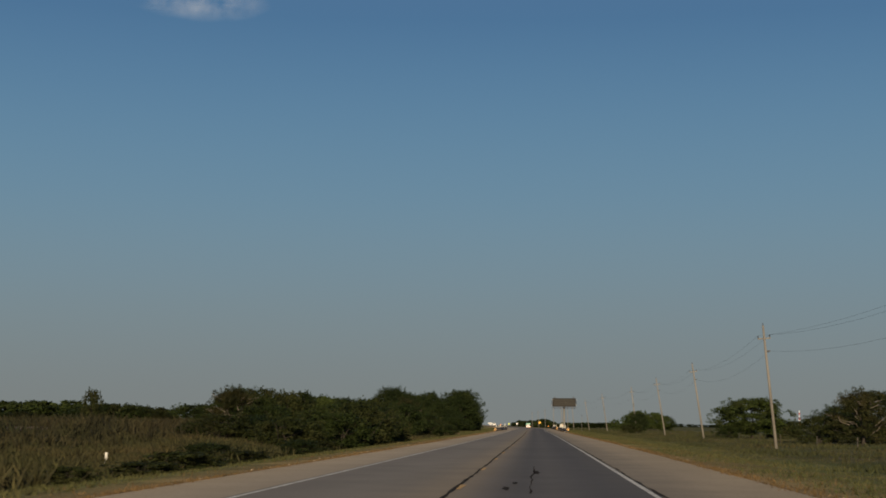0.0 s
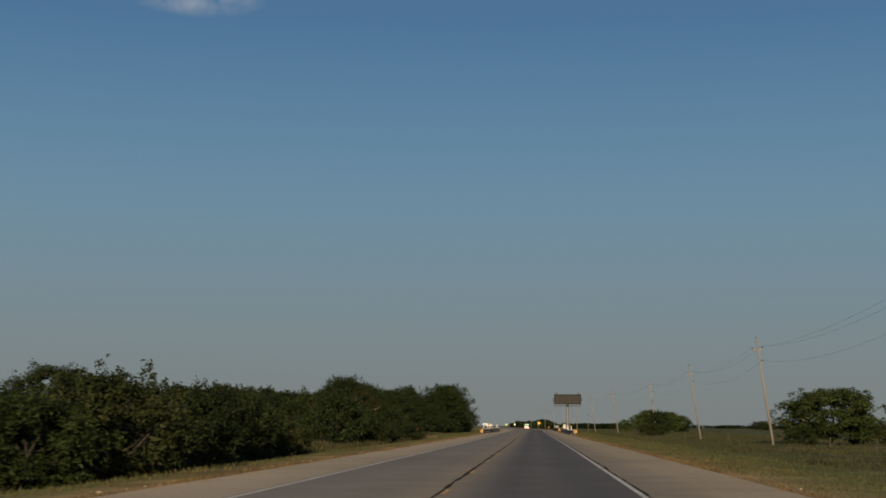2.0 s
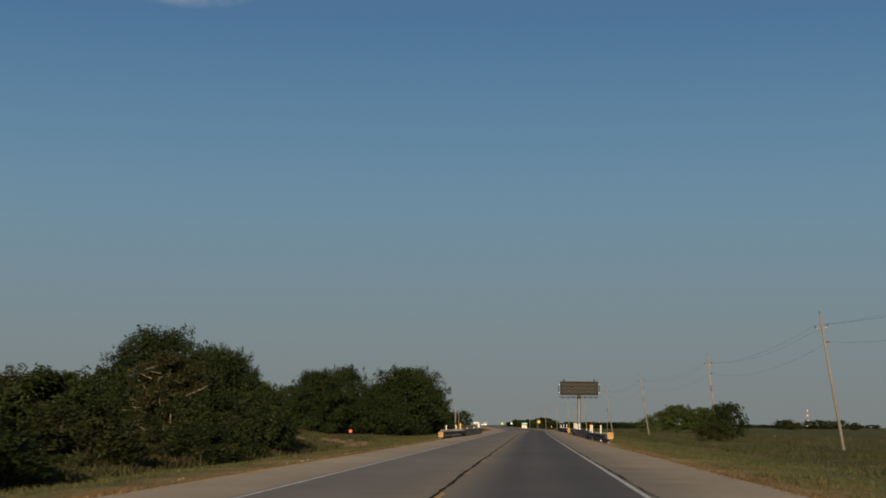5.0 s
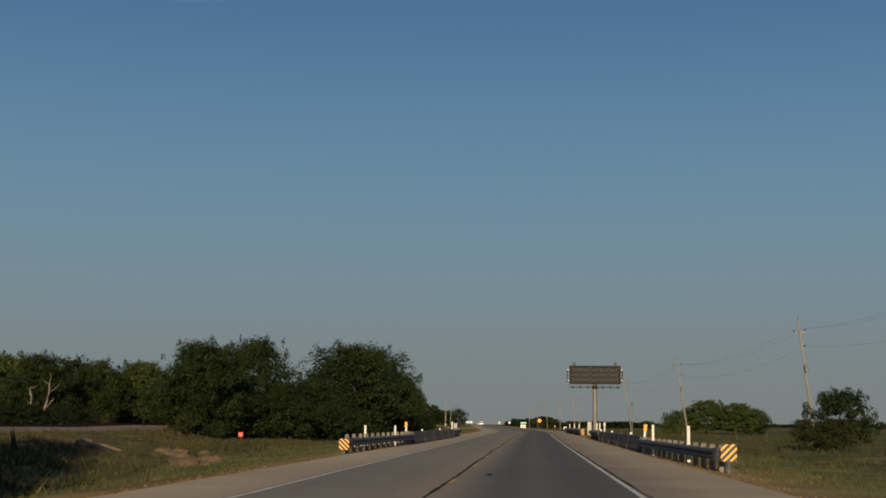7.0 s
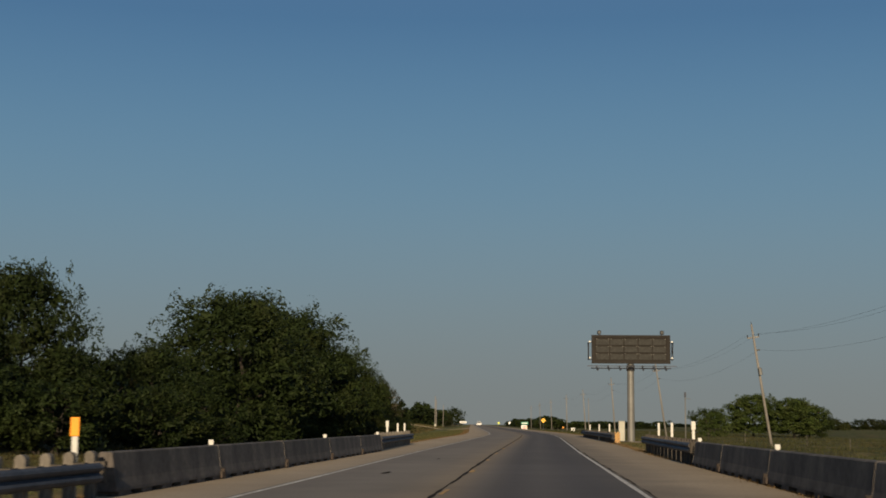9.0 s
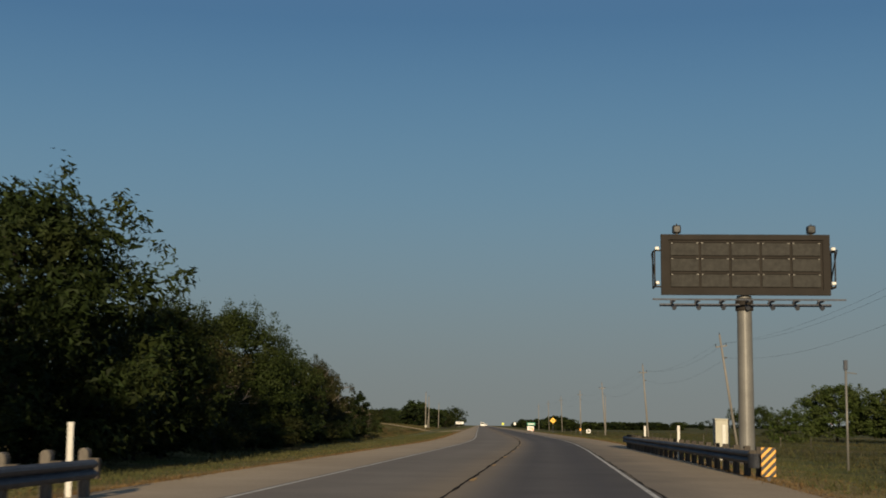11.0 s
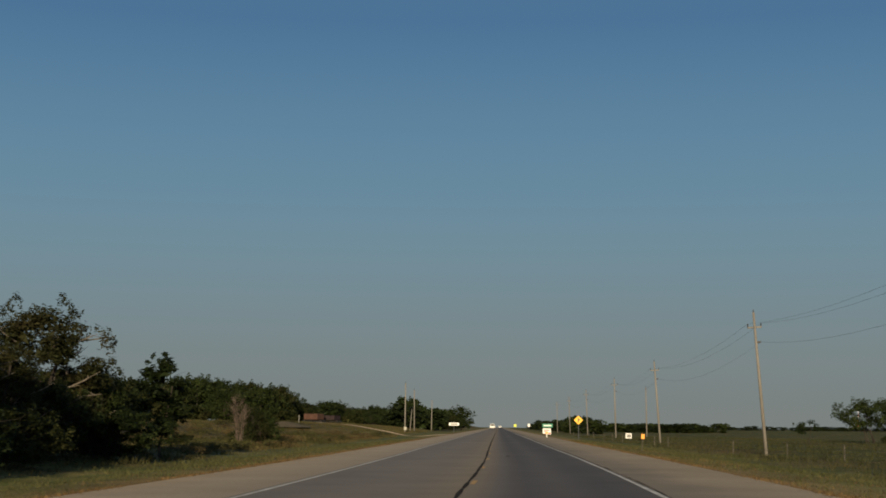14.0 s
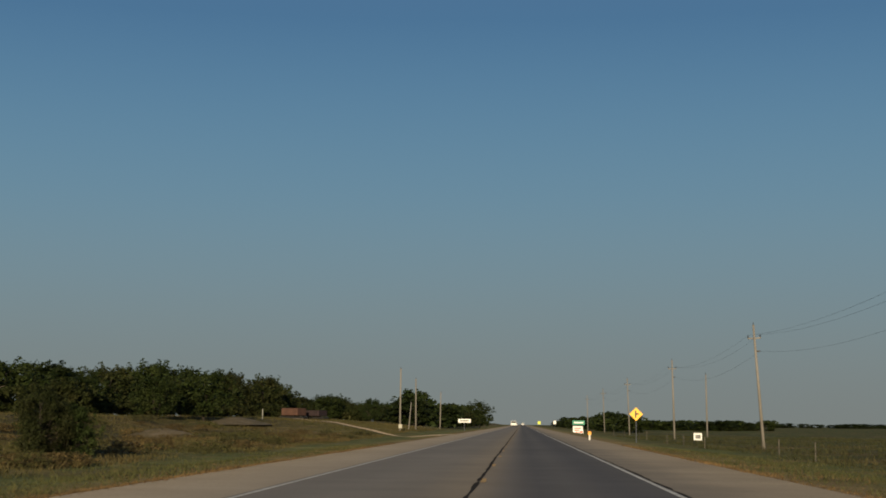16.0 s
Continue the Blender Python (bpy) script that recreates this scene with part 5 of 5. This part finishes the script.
# ---- fence along the field ----
fence_post = box((0.055, 0.055, 1.25), (0, 0, 0.33), 0.006)
fme = bpy.data.meshes.new("fence_post")
fence_post.to_mesh(fme)
fence_post.free()
fme.materials.append(m_fence)
fence = empty("field_fence", "thin grey fence posts with wire along the field", "fence")
rngf = random.Random(5)
prev = None
for k in range(36):
    y = 60 + k * 18 + rngf.uniform(-6, 6)
    dd = 27 - 12 * float(ease(330, 600, y)) + rngf.uniform(-0.1, 0.1)
    q = at(y, dd)
    ob = shared("post", fme, fence, q, rngf.uniform(0, 90))
    if prev is not None:
        for zz in (0.4, 0.68, 0.96):
            wire = tube((prev[0], prev[1], prev[2] + zz), (q[0], q[1], q[2] + zz), 0.004, 0.004, 4)
            part("wire", wire, m_wire, fence)
    prev = q


# ---- the railway, the track that crosses it, rusty wagons ----
def railway(y0, y1, d):
    ys = np.arange(y0, y1, 6.0)
    sheet("railway_bed", ys, (d - 3.4, d - 2.2, d, d + 2.2, d + 3.4), m_ballast,
          lambda Y, D: rise(Y, D) + 0.05 + 0.30 * (1 - ease(2.0, 3.4, np.abs(D - d))) - 0.3 * ease(2.8, 3.4, np.abs(D - d)),
          "low brown ballast bed of a railway behind the verge", "railway bed")
    for s in (-0.72, 0.72):
        verts, faces = [], []
        for y in ys:
            x = float(centre(y)) + d + s
            z = float(rise(y, d)) + 0.35
            verts += [(x - 0.035, y, z), (x + 0.035, y, z), (x + 0.035, y, z + 0.16), (x - 0.035, y, z + 0.16)]
        for k in range(len(ys) - 1):
            a = 4 * k
            for j in range(4):
                c = a + (j + 1) % 4
                faces.append((a + j, c, c + 4, a + j + 4))
        tagged(new("railway_rail", mesh_of("railway_rail", verts, faces, m_rust)), "rusty steel rail on the ballast bed", "rail", "", "structure")


railway(-110, 470, -32.5)

tv, tf = [], []
for k in range(31):
    s = k / 30
    d, y = -6.2 - 37 * s ** 0.9, 626 + 104 * s
    for e in (-1.9, 1.9):
        yy = y + e
        tv.append((float(centre(yy)) + d - e * 0.4, yy, float(rise(yy, d)) + 0.10))
for k in range(30):
    tf.append((2 * k, 2 * k + 1, 2 * k + 3, 2 * k + 2))
tagged(new("farm_track", mesh_of("farm_track", tv, tf, m_dirt)), "pale gravel track leading off the highway", "track", "", "structure")


def wagon(x, y, long, high, label, paint=m_rust):
    root = empty("freight_wagon", label, "freight wagon", (x, y, float(rise(y, x - centre(y))) - 0.25), 70, "wagons on the railway")
    part("body", box((2.9, long, high), (0, 0, 0.95 + high / 2), 0.05), paint, root)
    for s in np.linspace(-long / 2 + 0.5, long / 2 - 0.5, 8):
        part("rib", box((3.02, 0.12, high), (0, float(s), 0.95 + high / 2), 0.02), paint, root)
    for e in (-1, 1):
        bogie = bmesh.new()
        for a in (-0.8, 0.8):
            for sx in (-0.75, 0.75):
                add_tube(bogie, (sx - 0.06, e * long * 0.36 + a, 0.45), (sx + 0.06, e * long * 0.36 + a, 0.45), 0.45, 0.45, 16)
        add_box(bogie, (1.9, 2.4, 0.25), (0, e * long * 0.36, 0.62), None, 0.03)
        part("bogie", bogie, m_black, root)


wagon(-52.3, 722, 3.3, 1.25, "rust-red low hopper wagon beside the gravel track")
wagon(-49.7, 727, 3.8, 1.0, "dark maroon low wagon beside the gravel track", m_maroon)


mp = part("marker_post", tube((0, 0, -0.3), (0, 0, 1.35), 0.07, 0.06, 8), m_clip)
mp.matrix_basis = pose(*spot(-45.5, 668))
tagged(mp, "short pale post in the meadow before the wood", "post")


# ---- dead bush in the meadow ----
def dead_bush(x, y, tall, stems, seed, label, spread=0.7, twig=1.0):
    r = random.Random(seed)
    bm = bmesh.new()
    for _ in range(stems):
        a, lean = r.uniform(0, math.tau), spread * r.uniform(0.25, 1.0)
        base = Vector((math.cos(a) * 0.05, math.sin(a) * 0.05, -0.03)) * tall
        e = Vector((math.cos(a) * lean, math.sin(a) * lean, r.uniform(0.62, 0.98))) * tall
        p, w = base, 0.0135 * tall * r.uniform(0.7, 1.2)
        for k in range(5):
            u = (k + 1) / 5
            q = base.lerp(e, u) + Vector((-math.cos(a) * 0.2 * lean * math.sin(u * 3.1), -math.sin(a) * 0.2 * lean * math.sin(u * 3.1), 0)) * tall + Vector((r.uniform(-0.03, 0.03), r.uniform(-0.03, 0.03), 0)) * tall
            add_tube(bm, p, q, w, w * 0.72, 5)
            for _ in range(int((3 + 3 * k) * twig)):
                f = p.lerp(q, r.random())
                g = f + Vector((r.uniform(-0.13, 0.13), r.uniform(-0.13, 0.13), r.uniform(0.02, 0.20))) * tall
                add_tube(bm, f, g, 0.0075, 0.004, 3)
                for _ in range(3):
                    h = f.lerp(g, r.uniform(0.3, 1.0))
                    add_tube(bm, h, h + Vector((r.uniform(-0.07, 0.07), r.uniform(-0.07, 0.07), r.uniform(-0.01, 0.09))) * tall, 0.0045, 0.002, 3)
            p, w = q, w * 0.72
    ob = part("dead_bush", bm, m_dead)
    ob.matrix_basis = pose(*spot(x, y))
    tagged(ob, label, "bush")


dead_bush(-24.0, 535.2, 1.25, 22, 3, "low tangle of grey dead branches under a shrub", 0.85, 0.5)
dead_bush(-23.4, 524.6, 3.65, 8, 8, "bare pinkish-grey dead bush with a fan of fine twigs", 0.36, 0.62)


# ---- heaps of gravel in the meadow ----
def heap(x, y, radius, tall, seed):
    r = random.Random(seed)
    verts, faces, rings, n = [], [], 11, 34
    for j in range(rings):
        q = j / (rings - 1)
        for k in range(n):
            a = math.tau * k / n
            w = radius * q * (1 + 0.18 * math.sin(2 * a + seed) + r.uniform(-0.05, 0.05))
            verts.append((math.cos(a) * w, math.sin(a) * w * 1.4, tall * (1.06 - math.sqrt(q * q * 0.96 + 0.04) - 0.02) - 0.25 * q + r.uniform(-0.12, 0.12) * (1 - q)))
    for j in range(rings - 1):
        for k in range(n):
            a, c = j * n + k, j * n + (k + 1) % n
            faces.append((a, a + n, c + n, c))
    ob = new("earth_mound", mesh_of("earth_mound", verts, faces, m_heap, True))
    ob.matrix_basis = pose(*spot(x, y))
    tagged(ob, "low grey-brown heap of earth and gravel in rough grass", "mound", "earth mounds")


heap(-39.6, 602, 4.6, 0.95, 1)
heap(-44.7, 650, 5.4, 0.85, 4)


# ---- grass and weeds ----
def tufts(name, count, ys, pick, tall, material, label, seed, blades=2, soft_ends=0.0):
    r = np.random.default_rng(seed)
    y = r.uniform(*ys, count) + r.normal(size=count) * soft_ends
    d = pick(r, count, y)
    keep = np.abs((y - 626) / 104 - (np.clip(-d - 6.2, 0, 37) / 37) ** (1 / 0.9)) > 0.035      # none on the gravel track
    y, d = y[keep], d[keep]
    n = len(y)
    lo, ro = left_out(y), right_out(y)
    level = np.where(d < 0, np.minimum(d + lo - 5.75, -5.75), np.maximum(d - ro + 5.75, 5.75))
    x, z = centre(y) + d, rise(y, level) - 0.03 * (1 - ease(6, 9, np.abs(level)))
    lush = 1 + 0.30 * np.sin(0.31 * x + 0.17 * y) + 0.25 * np.sin(0.53 * y - 0.47 * x + 1.3) + 0.2 * np.sin(1.3 * x + 0.9 * y)
    V = []
    for _ in range(blades):
        a = r.uniform(0, math.tau, n)
        h = tall(r, n, d) * r.uniform(0.5, 1.3, n) * lush
        w = 0.012 + h * 0.085
        off = r.normal(size=(n, 2)) * 0.10
        bx, by = x + off[:, 0], y + off[:, 1]
        lean = r.normal(size=(n, 2)) * 0.55 * h[:, None]
        c, s = np.cos(a) * w, np.sin(a) * w
        p0 = np.stack([bx - c, by - s, z - 0.02], -1)
        p1 = np.stack([bx + c, by + s, z - 0.02], -1)
        p2 = np.stack([bx + lean[:, 0], by + lean[:, 1], z + h], -1)
        V.append(np.stack([p0, p1, p2], 1))
    V = np.concatenate(V).reshape(-1, 3)
    tagged(new(name, leaves_mesh(name, V, material)), label, "grass", "", "stuff")


tufts("verge_grass", 70000, (20, 560), lambda r, n, y: np.where(r.random(n) < 0.5, -1, 1) * (7.6 + 7.5 * r.random(n) ** 1.4), lambda r, n, d: 0.05 + 0.004 * np.abs(d), m_grass, "short green grass on the verge", 1)
tufts("dry_verge_grass", 44000, (20, 560), lambda r, n, y: np.where(r.random(n) < 0.5, -left_out(y) + 0.04 - 0.75 * r.random(n) ** 1.8 - 2.4 * (r.random(n) < 0.2) * r.random(n), right_out(y) - 0.04 + 1.0 * r.random(n) ** 1.8 + 3.2 * (r.random(n) < 0.3) * r.random(n)), lambda r, n, d: 0.055 + 0 * d, m_dry_grass, "short dry brown grass along the shoulder", 2)
tufts("field_weeds", 60000, (30, 700), lambda r, n, y: 15 + 43 * r.random(n) ** 1.3, lambda r, n, d: 0.22 + 0 * d, m_field, "rough dark green weeds in the field", 3)
tufts("olive_weeds", 52000, (25, 225), lambda r, n, y: -10.6 - 12 * r.random(n) - 4 * r.exponential(1.0, n) * r.random(n), lambda r, n, d: 0.40 + 0 * d, m_low_weed, "dense dark olive weeds beyond the verge", 4, soft_ends=18)
tufts("brown_weeds", 50000, (-20, 225), lambda r, n, y: -20.0 - 26 * r.random(n) - 16 * r.exponential(1.0, n) * r.random(n), lambda r, n, d: 0.75 + 0 * d, m_weed, "tall brown weeds behind the verge", 7, soft_ends=22)
tufts("bank_grass", 30000, (215, 420), lambda r, n, y: -11.0 - 30 * r.random(n), lambda r, n, d: 0.16 + 0 * d, m_grass, "rough green grass on the bank below the railway", 5)
tufts("meadow_weeds", 62000, (450, 760), lambda r, n, y: -15.5 - 50 * r.random(n) ** 1.3, lambda r, n, d: 0.20 + 0 * d, m_meadow, "dry brown and green grass on the bank by the railway", 6, soft_ends=10)


tufts("ditch_weeds", 7000, (240, 330), lambda r, n, y: -15.0 - 13 * r.random(n) ** 1.2, lambda r, n, d: 0.22 + 0 * d, m_low_weed, "olive weeds on the bank below the railway", 8)


# ---- clods of earth and stone on the bank ----
def clod(x, y, size, seed):
    bm = bmesh.new()
    bmesh.ops.create_icosphere(bm, subdivisions=2, radius=1.0)
    for v in bm.verts:
        v.co *= 1 + 0.45 * noise.noise(v.co * 1.3 + Vector((seed, 0, 0)))
        v.co = Vector((v.co.x * size, v.co.y * size * 0.8, v.co.z * size * 0.42))
    ob = part("stone", bm, m_clod)
    ob.matrix_basis = pose(*spot(x, y, size * 0.08), 0, 0, seed * 37 % 360)
    tagged(ob, "rough grey-brown stone on the grassy bank", "stone", "stones on the bank")


rc = random.Random(31)
for k in range(26):
    s = rc.random()
    clod(-14.6 - 4.6 * s + rc.uniform(-0.8, 0.8), 275 + 12 * s + rc.uniform(-3, 3), rc.uniform(0.22, 0.62), k + 1)


# ---- loose stones along the edge of the shoulder ----
rp = np.random.default_rng(44)
n = 2600
sy = rp.uniform(20, 560, n)
sd = np.where(rp.random(n) < 0.2, -left_out(sy) - 0.5 * rp.random(n), right_out(sy) + 0.9 * rp.random(n) ** 1.5)
six = np.array(((1, 0, 0), (0, 1, 0), (-1, 0, 0), (0, -1, 0), (0, 0, 0.7), (0, 0, -0.7)))
eight = ((0, 1, 4), (1, 2, 4), (2, 3, 4), (3, 0, 4), (1, 0, 5), (2, 1, 5), (3, 2, 5), (0, 3, 5))
size = 0.012 + 0.026 * rp.random(n) ** 3
mid = np.stack([centre(sy) + sd, sy, rise(sy, sd) + 0.3 * size], -1)
corners = mid[:, None] + six[None] * size[:, None, None] * rp.uniform(0.6, 1.3, (n, 6, 1))
tris = np.concatenate([corners[:, list(f)] for f in eight]).reshape(-1, 3)
tagged(new("edge_gravel", leaves_mesh("edge_gravel", tris, m_dirt)), "loose pale stones along the edge of the shoulder", "gravel", "", "stuff")


# ---- traffic far down the road ----
def car(x, y, turn, paint, label, tall=1.9, wide=1.95, long=5.0):
    root = empty("car", label, "car", (x, y, 0), turn, "far traffic")
    low = box((wide, long, tall * 0.42), (0, 0, tall * 0.18 + tall * 0.21), 0.12)
    part("body", low, paint, root)
    cabin = bmesh.new()
    add_box(cabin, (wide * 0.9, long * 0.5, tall * 0.42), (0, 0.1, tall * 0.79), None, 0.14)
    part("cabin", cabin, paint, root)
    part("windscreen", box((wide * 0.76, 0.03, tall * 0.30), (0, 0.1 - long * 0.25 - 0.02, tall * 0.79), 0.02), m_black, root)
    part("bumper", box((wide * 0.96, 0.18, tall * 0.14), (0, -long / 2 - 0.05, tall * 0.25), 0.04), m_black, root)
    for s in (-1, 1):
        part("headlight", box((0.32, 0.05, 0.2), (s * wide * 0.36, -long / 2 - 0.03, tall * 0.46), 0.03), m_glass_lamp, root)
        for e in (-0.32, 0.32):
            w = part("wheel", tube((s * wide * 0.5 - 0.11, long * e, 0.34), (s * wide * 0.5 + 0.11, long * e, 0.34), 0.34, 0.34, 18), m_black, root)
            part("rim", tube((s * (wide * 0.5 + 0.115) - 0.01, long * e, 0.34), (s * (wide * 0.5 + 0.115) + 0.01, long * e, 0.34), 0.2, 0.2, 14), m_steel, w)


m_car_white = surface("white_car_paint", [(0.78, 0.77, 0.74), (0.74, 0.73, 0.70)], scale=1, fine=20, rough=0.3, bump=0, fine_amount=0.03)
m_car_silver = surface("silver_car_paint", [(0.45, 0.45, 0.45), (0.42, 0.42, 0.43)], scale=1, fine=20, rough=0.3, metal=0.3, bump=0, fine_amount=0.03)
m_lime = surface("lime_sign_sheet", [(0.55, 0.60, 0.05), (0.48, 0.54, 0.05)], scale=2, fine=20, rough=0.4, bump=0, fine_amount=0.06)
car(float(centre(1000)) - 1.9, 1000, 2.5, m_car_white, "white van driving far down the highway", 2.3, 2.1, 5.4)
car(float(centre(1180)) - 1.9, 1180, 2.5, m_car_silver, "silver car far down the highway")
car(float(centre(1450)) + 1.8, 1450, 2.5, m_car_white, "white car far down the highway")
plain_sign("lime_sign", "yellow-green sign board beside the far road", float(centre(930)) + 6.6, 930, 1.1, 0.95, 1.0, m_lime, (), 1)

# ---- one wisp of cloud, high and far ----
cv, cf, cn, cm = [], [], 28, 12
for i in range(cn):
    for j in range(cm):
        u, v = i / (cn - 1) * 2 - 1, j / (cm - 1) * 2 - 1
        puff = 20 * noise.noise(Vector((u * 4, v * 3, 1.7)))
        cv.append((u * 270, puff, v * 80 * (1 - 0.5 * u * u) + 16 * noise.noise(Vector((u * 3, v * 2, 5.1)))))
for i in range(cn - 1):
    for j in range(cm - 1):
        k = i * cm + j
        cf.append((k, k + cm, k + cm + 1, k + 1))
m_cloud = bpy.data.materials.new("thin_cloud")
m_cloud.use_nodes = True
ct = m_cloud.node_tree
cb = ct.nodes["Principled BSDF"]
cb.inputs["Base Color"].default_value, cb.inputs["Roughness"].default_value = (0.75, 0.77, 0.8, 1), 1.0
cb.inputs["Specular IOR Level"].default_value = 0.0
ctc = ct.nodes.new("ShaderNodeTexCoord")
cnz = ct.nodes.new("ShaderNodeTexNoise")
cnz.inputs["Scale"].default_value, cnz.inputs["Detail"].default_value = 0.008, 6
ct.links.new(ctc.outputs["Object"], cnz.inputs["Vector"])
cmap = ct.nodes.new("ShaderNodeMapping")
cmap.inputs["Scale"].default_value = (1 / 250, 0, 1 / 72)
ct.links.new(ctc.outputs["Object"], cmap.inputs["Vector"])
clen = ct.nodes.new("ShaderNodeVectorMath")
clen.operation = "LENGTH"
ct.links.new(cmap.outputs["Vector"], clen.inputs[0])
cedge = ct.nodes.new("ShaderNodeMapRange")
for q, val in (("From Min", 0.0), ("From Max", 0.95), ("To Min", 1.0), ("To Max", 0.0)):
    cedge.inputs[q].default_value = val
ct.links.new(clen.outputs["Value"], cedge.inputs["Value"])
cfog = ct.nodes.new("ShaderNodeMath")
cfog.operation, cfog.use_clamp = "MULTIPLY", True
cgap = ct.nodes.new("ShaderNodeMapRange")
for q, val in (("From Min", 0.40), ("From Max", 0.72), ("To Min", 0.0), ("To Max", 1.0)):
    cgap.inputs[q].default_value = val
ct.links.new(cnz.outputs["Fac"], cgap.inputs["Value"])
ct.links.new(cgap.outputs["Result"], cfog.inputs[0])
ct.links.new(cedge.outputs["Result"], cfog.inputs[1])
cthin = ct.nodes.new("ShaderNodeMath")
cthin.operation = "MULTIPLY"
cthin.inputs[1].default_value = 0.27
ct.links.new(cfog.outputs["Value"], cthin.inputs[0])
ct.links.new(cthin.outputs["Value"], cb.inputs["Alpha"])
cloud = tagged(new("cloud", mesh_of("cloud", cv, cf, m_cloud, True)), "thin pale wisp of cloud in the blue sky", "cloud", "", "structure")
cloud.matrix_basis = pose(-1104, 4500, 1388, 0, 0, 14)


# ---- a lattice mast on the horizon, a bleached dead tree, a culvert mouth in the bank ----
mast = empty("radio_mast", "tall red and white lattice mast on the horizon", "mast", (792.0, 4300.0, 0.0))
for k in range(7):
    lattice = bmesh.new()
    w0, w1 = 2.6 - 0.30 * k, 2.6 - 0.30 * (k + 1)
    for sx in (-1, 1):
        for sy in (-1, 1):
            add_tube(lattice, (sx * w0, sy * w0, 7.0 * k), (sx * w1, sy * w1, 7.0 * k + 7.0), 0.30, 0.28, 6)
    for e in (0, 1):
        add_tube(lattice, (-w0, e, 7.0 * k), (w1, e, 7.0 * k + 7.0), 0.18, 0.18, 6)
        add_tube(lattice, (w0, e, 7.0 * k), (-w1, e, 7.0 * k + 7.0), 0.18, 0.18, 6)
    part("section", lattice, (m_sign_white, m_sign_red)[k % 2], mast)


def dead_tree(x, y, tall, seed):
    r = random.Random(seed)
    root = empty("dead_tree", "bleached leafless dead tree at the edge of the wood", "tree", spot(x, y, -0.2))
    trunk = bmesh.new()
    p, w = Vector((0, 0, -0.2)), 0.16
    knots = []
    for k in range(6):
        q = p + Vector((r.uniform(-0.22, 0.26), r.uniform(-0.1, 0.1), tall / 6))
        add_tube(trunk, p, q, w, w * 0.84, 8)
        knots.append((q, w * 0.8))
        p, w = q, w * 0.84
    part("trunk", trunk, m_bleached, root)
    for k in range(7):
        q, w = knots[r.randrange(2, 6)]
        a, reach = r.uniform(0, math.tau), tall * r.uniform(0.14, 0.30)
        e = q + Vector((math.cos(a) * reach, math.sin(a) * reach * 0.6, reach * r.uniform(0.3, 1.0)))
        mid = q.lerp(e, 0.5) + Vector((r.uniform(-0.1, 0.1), 0, r.uniform(-0.15, 0.05)))
        bm = tube(q, mid, w * 0.7, w * 0.5, 6)
        add_tube(bm, mid, e, w * 0.5, w * 0.15, 6)
        part("limb", bm, m_bleached, root)


dead_tree(-42.2, 333.0, 4.4, 4)
dead_tree(-44.2, 334.5, 4.0, 9)
pipe = empty("culvert", "dark culvert mouth between pale slabs in the grassy bank", "culvert", spot(-22.6, 283.8, 0.05), -18)
part("slab", box((2.6, 0.16, 0.50), (0.1, 0.5, 0.05), 0.03, Matrix.Rotation(radians(14), 4, "Y")), m_clod, pipe, "earth-stained concrete slab")
# no hollow: a solid black block paints the shade inside the culvert
part("mouth", box((2.5, 0.5, 0.34), (0, 0.2, 0.02), 0.03, Matrix.Rotation(radians(14), 4, "Y")), m_black, pipe, "black block standing for the shaded opening")
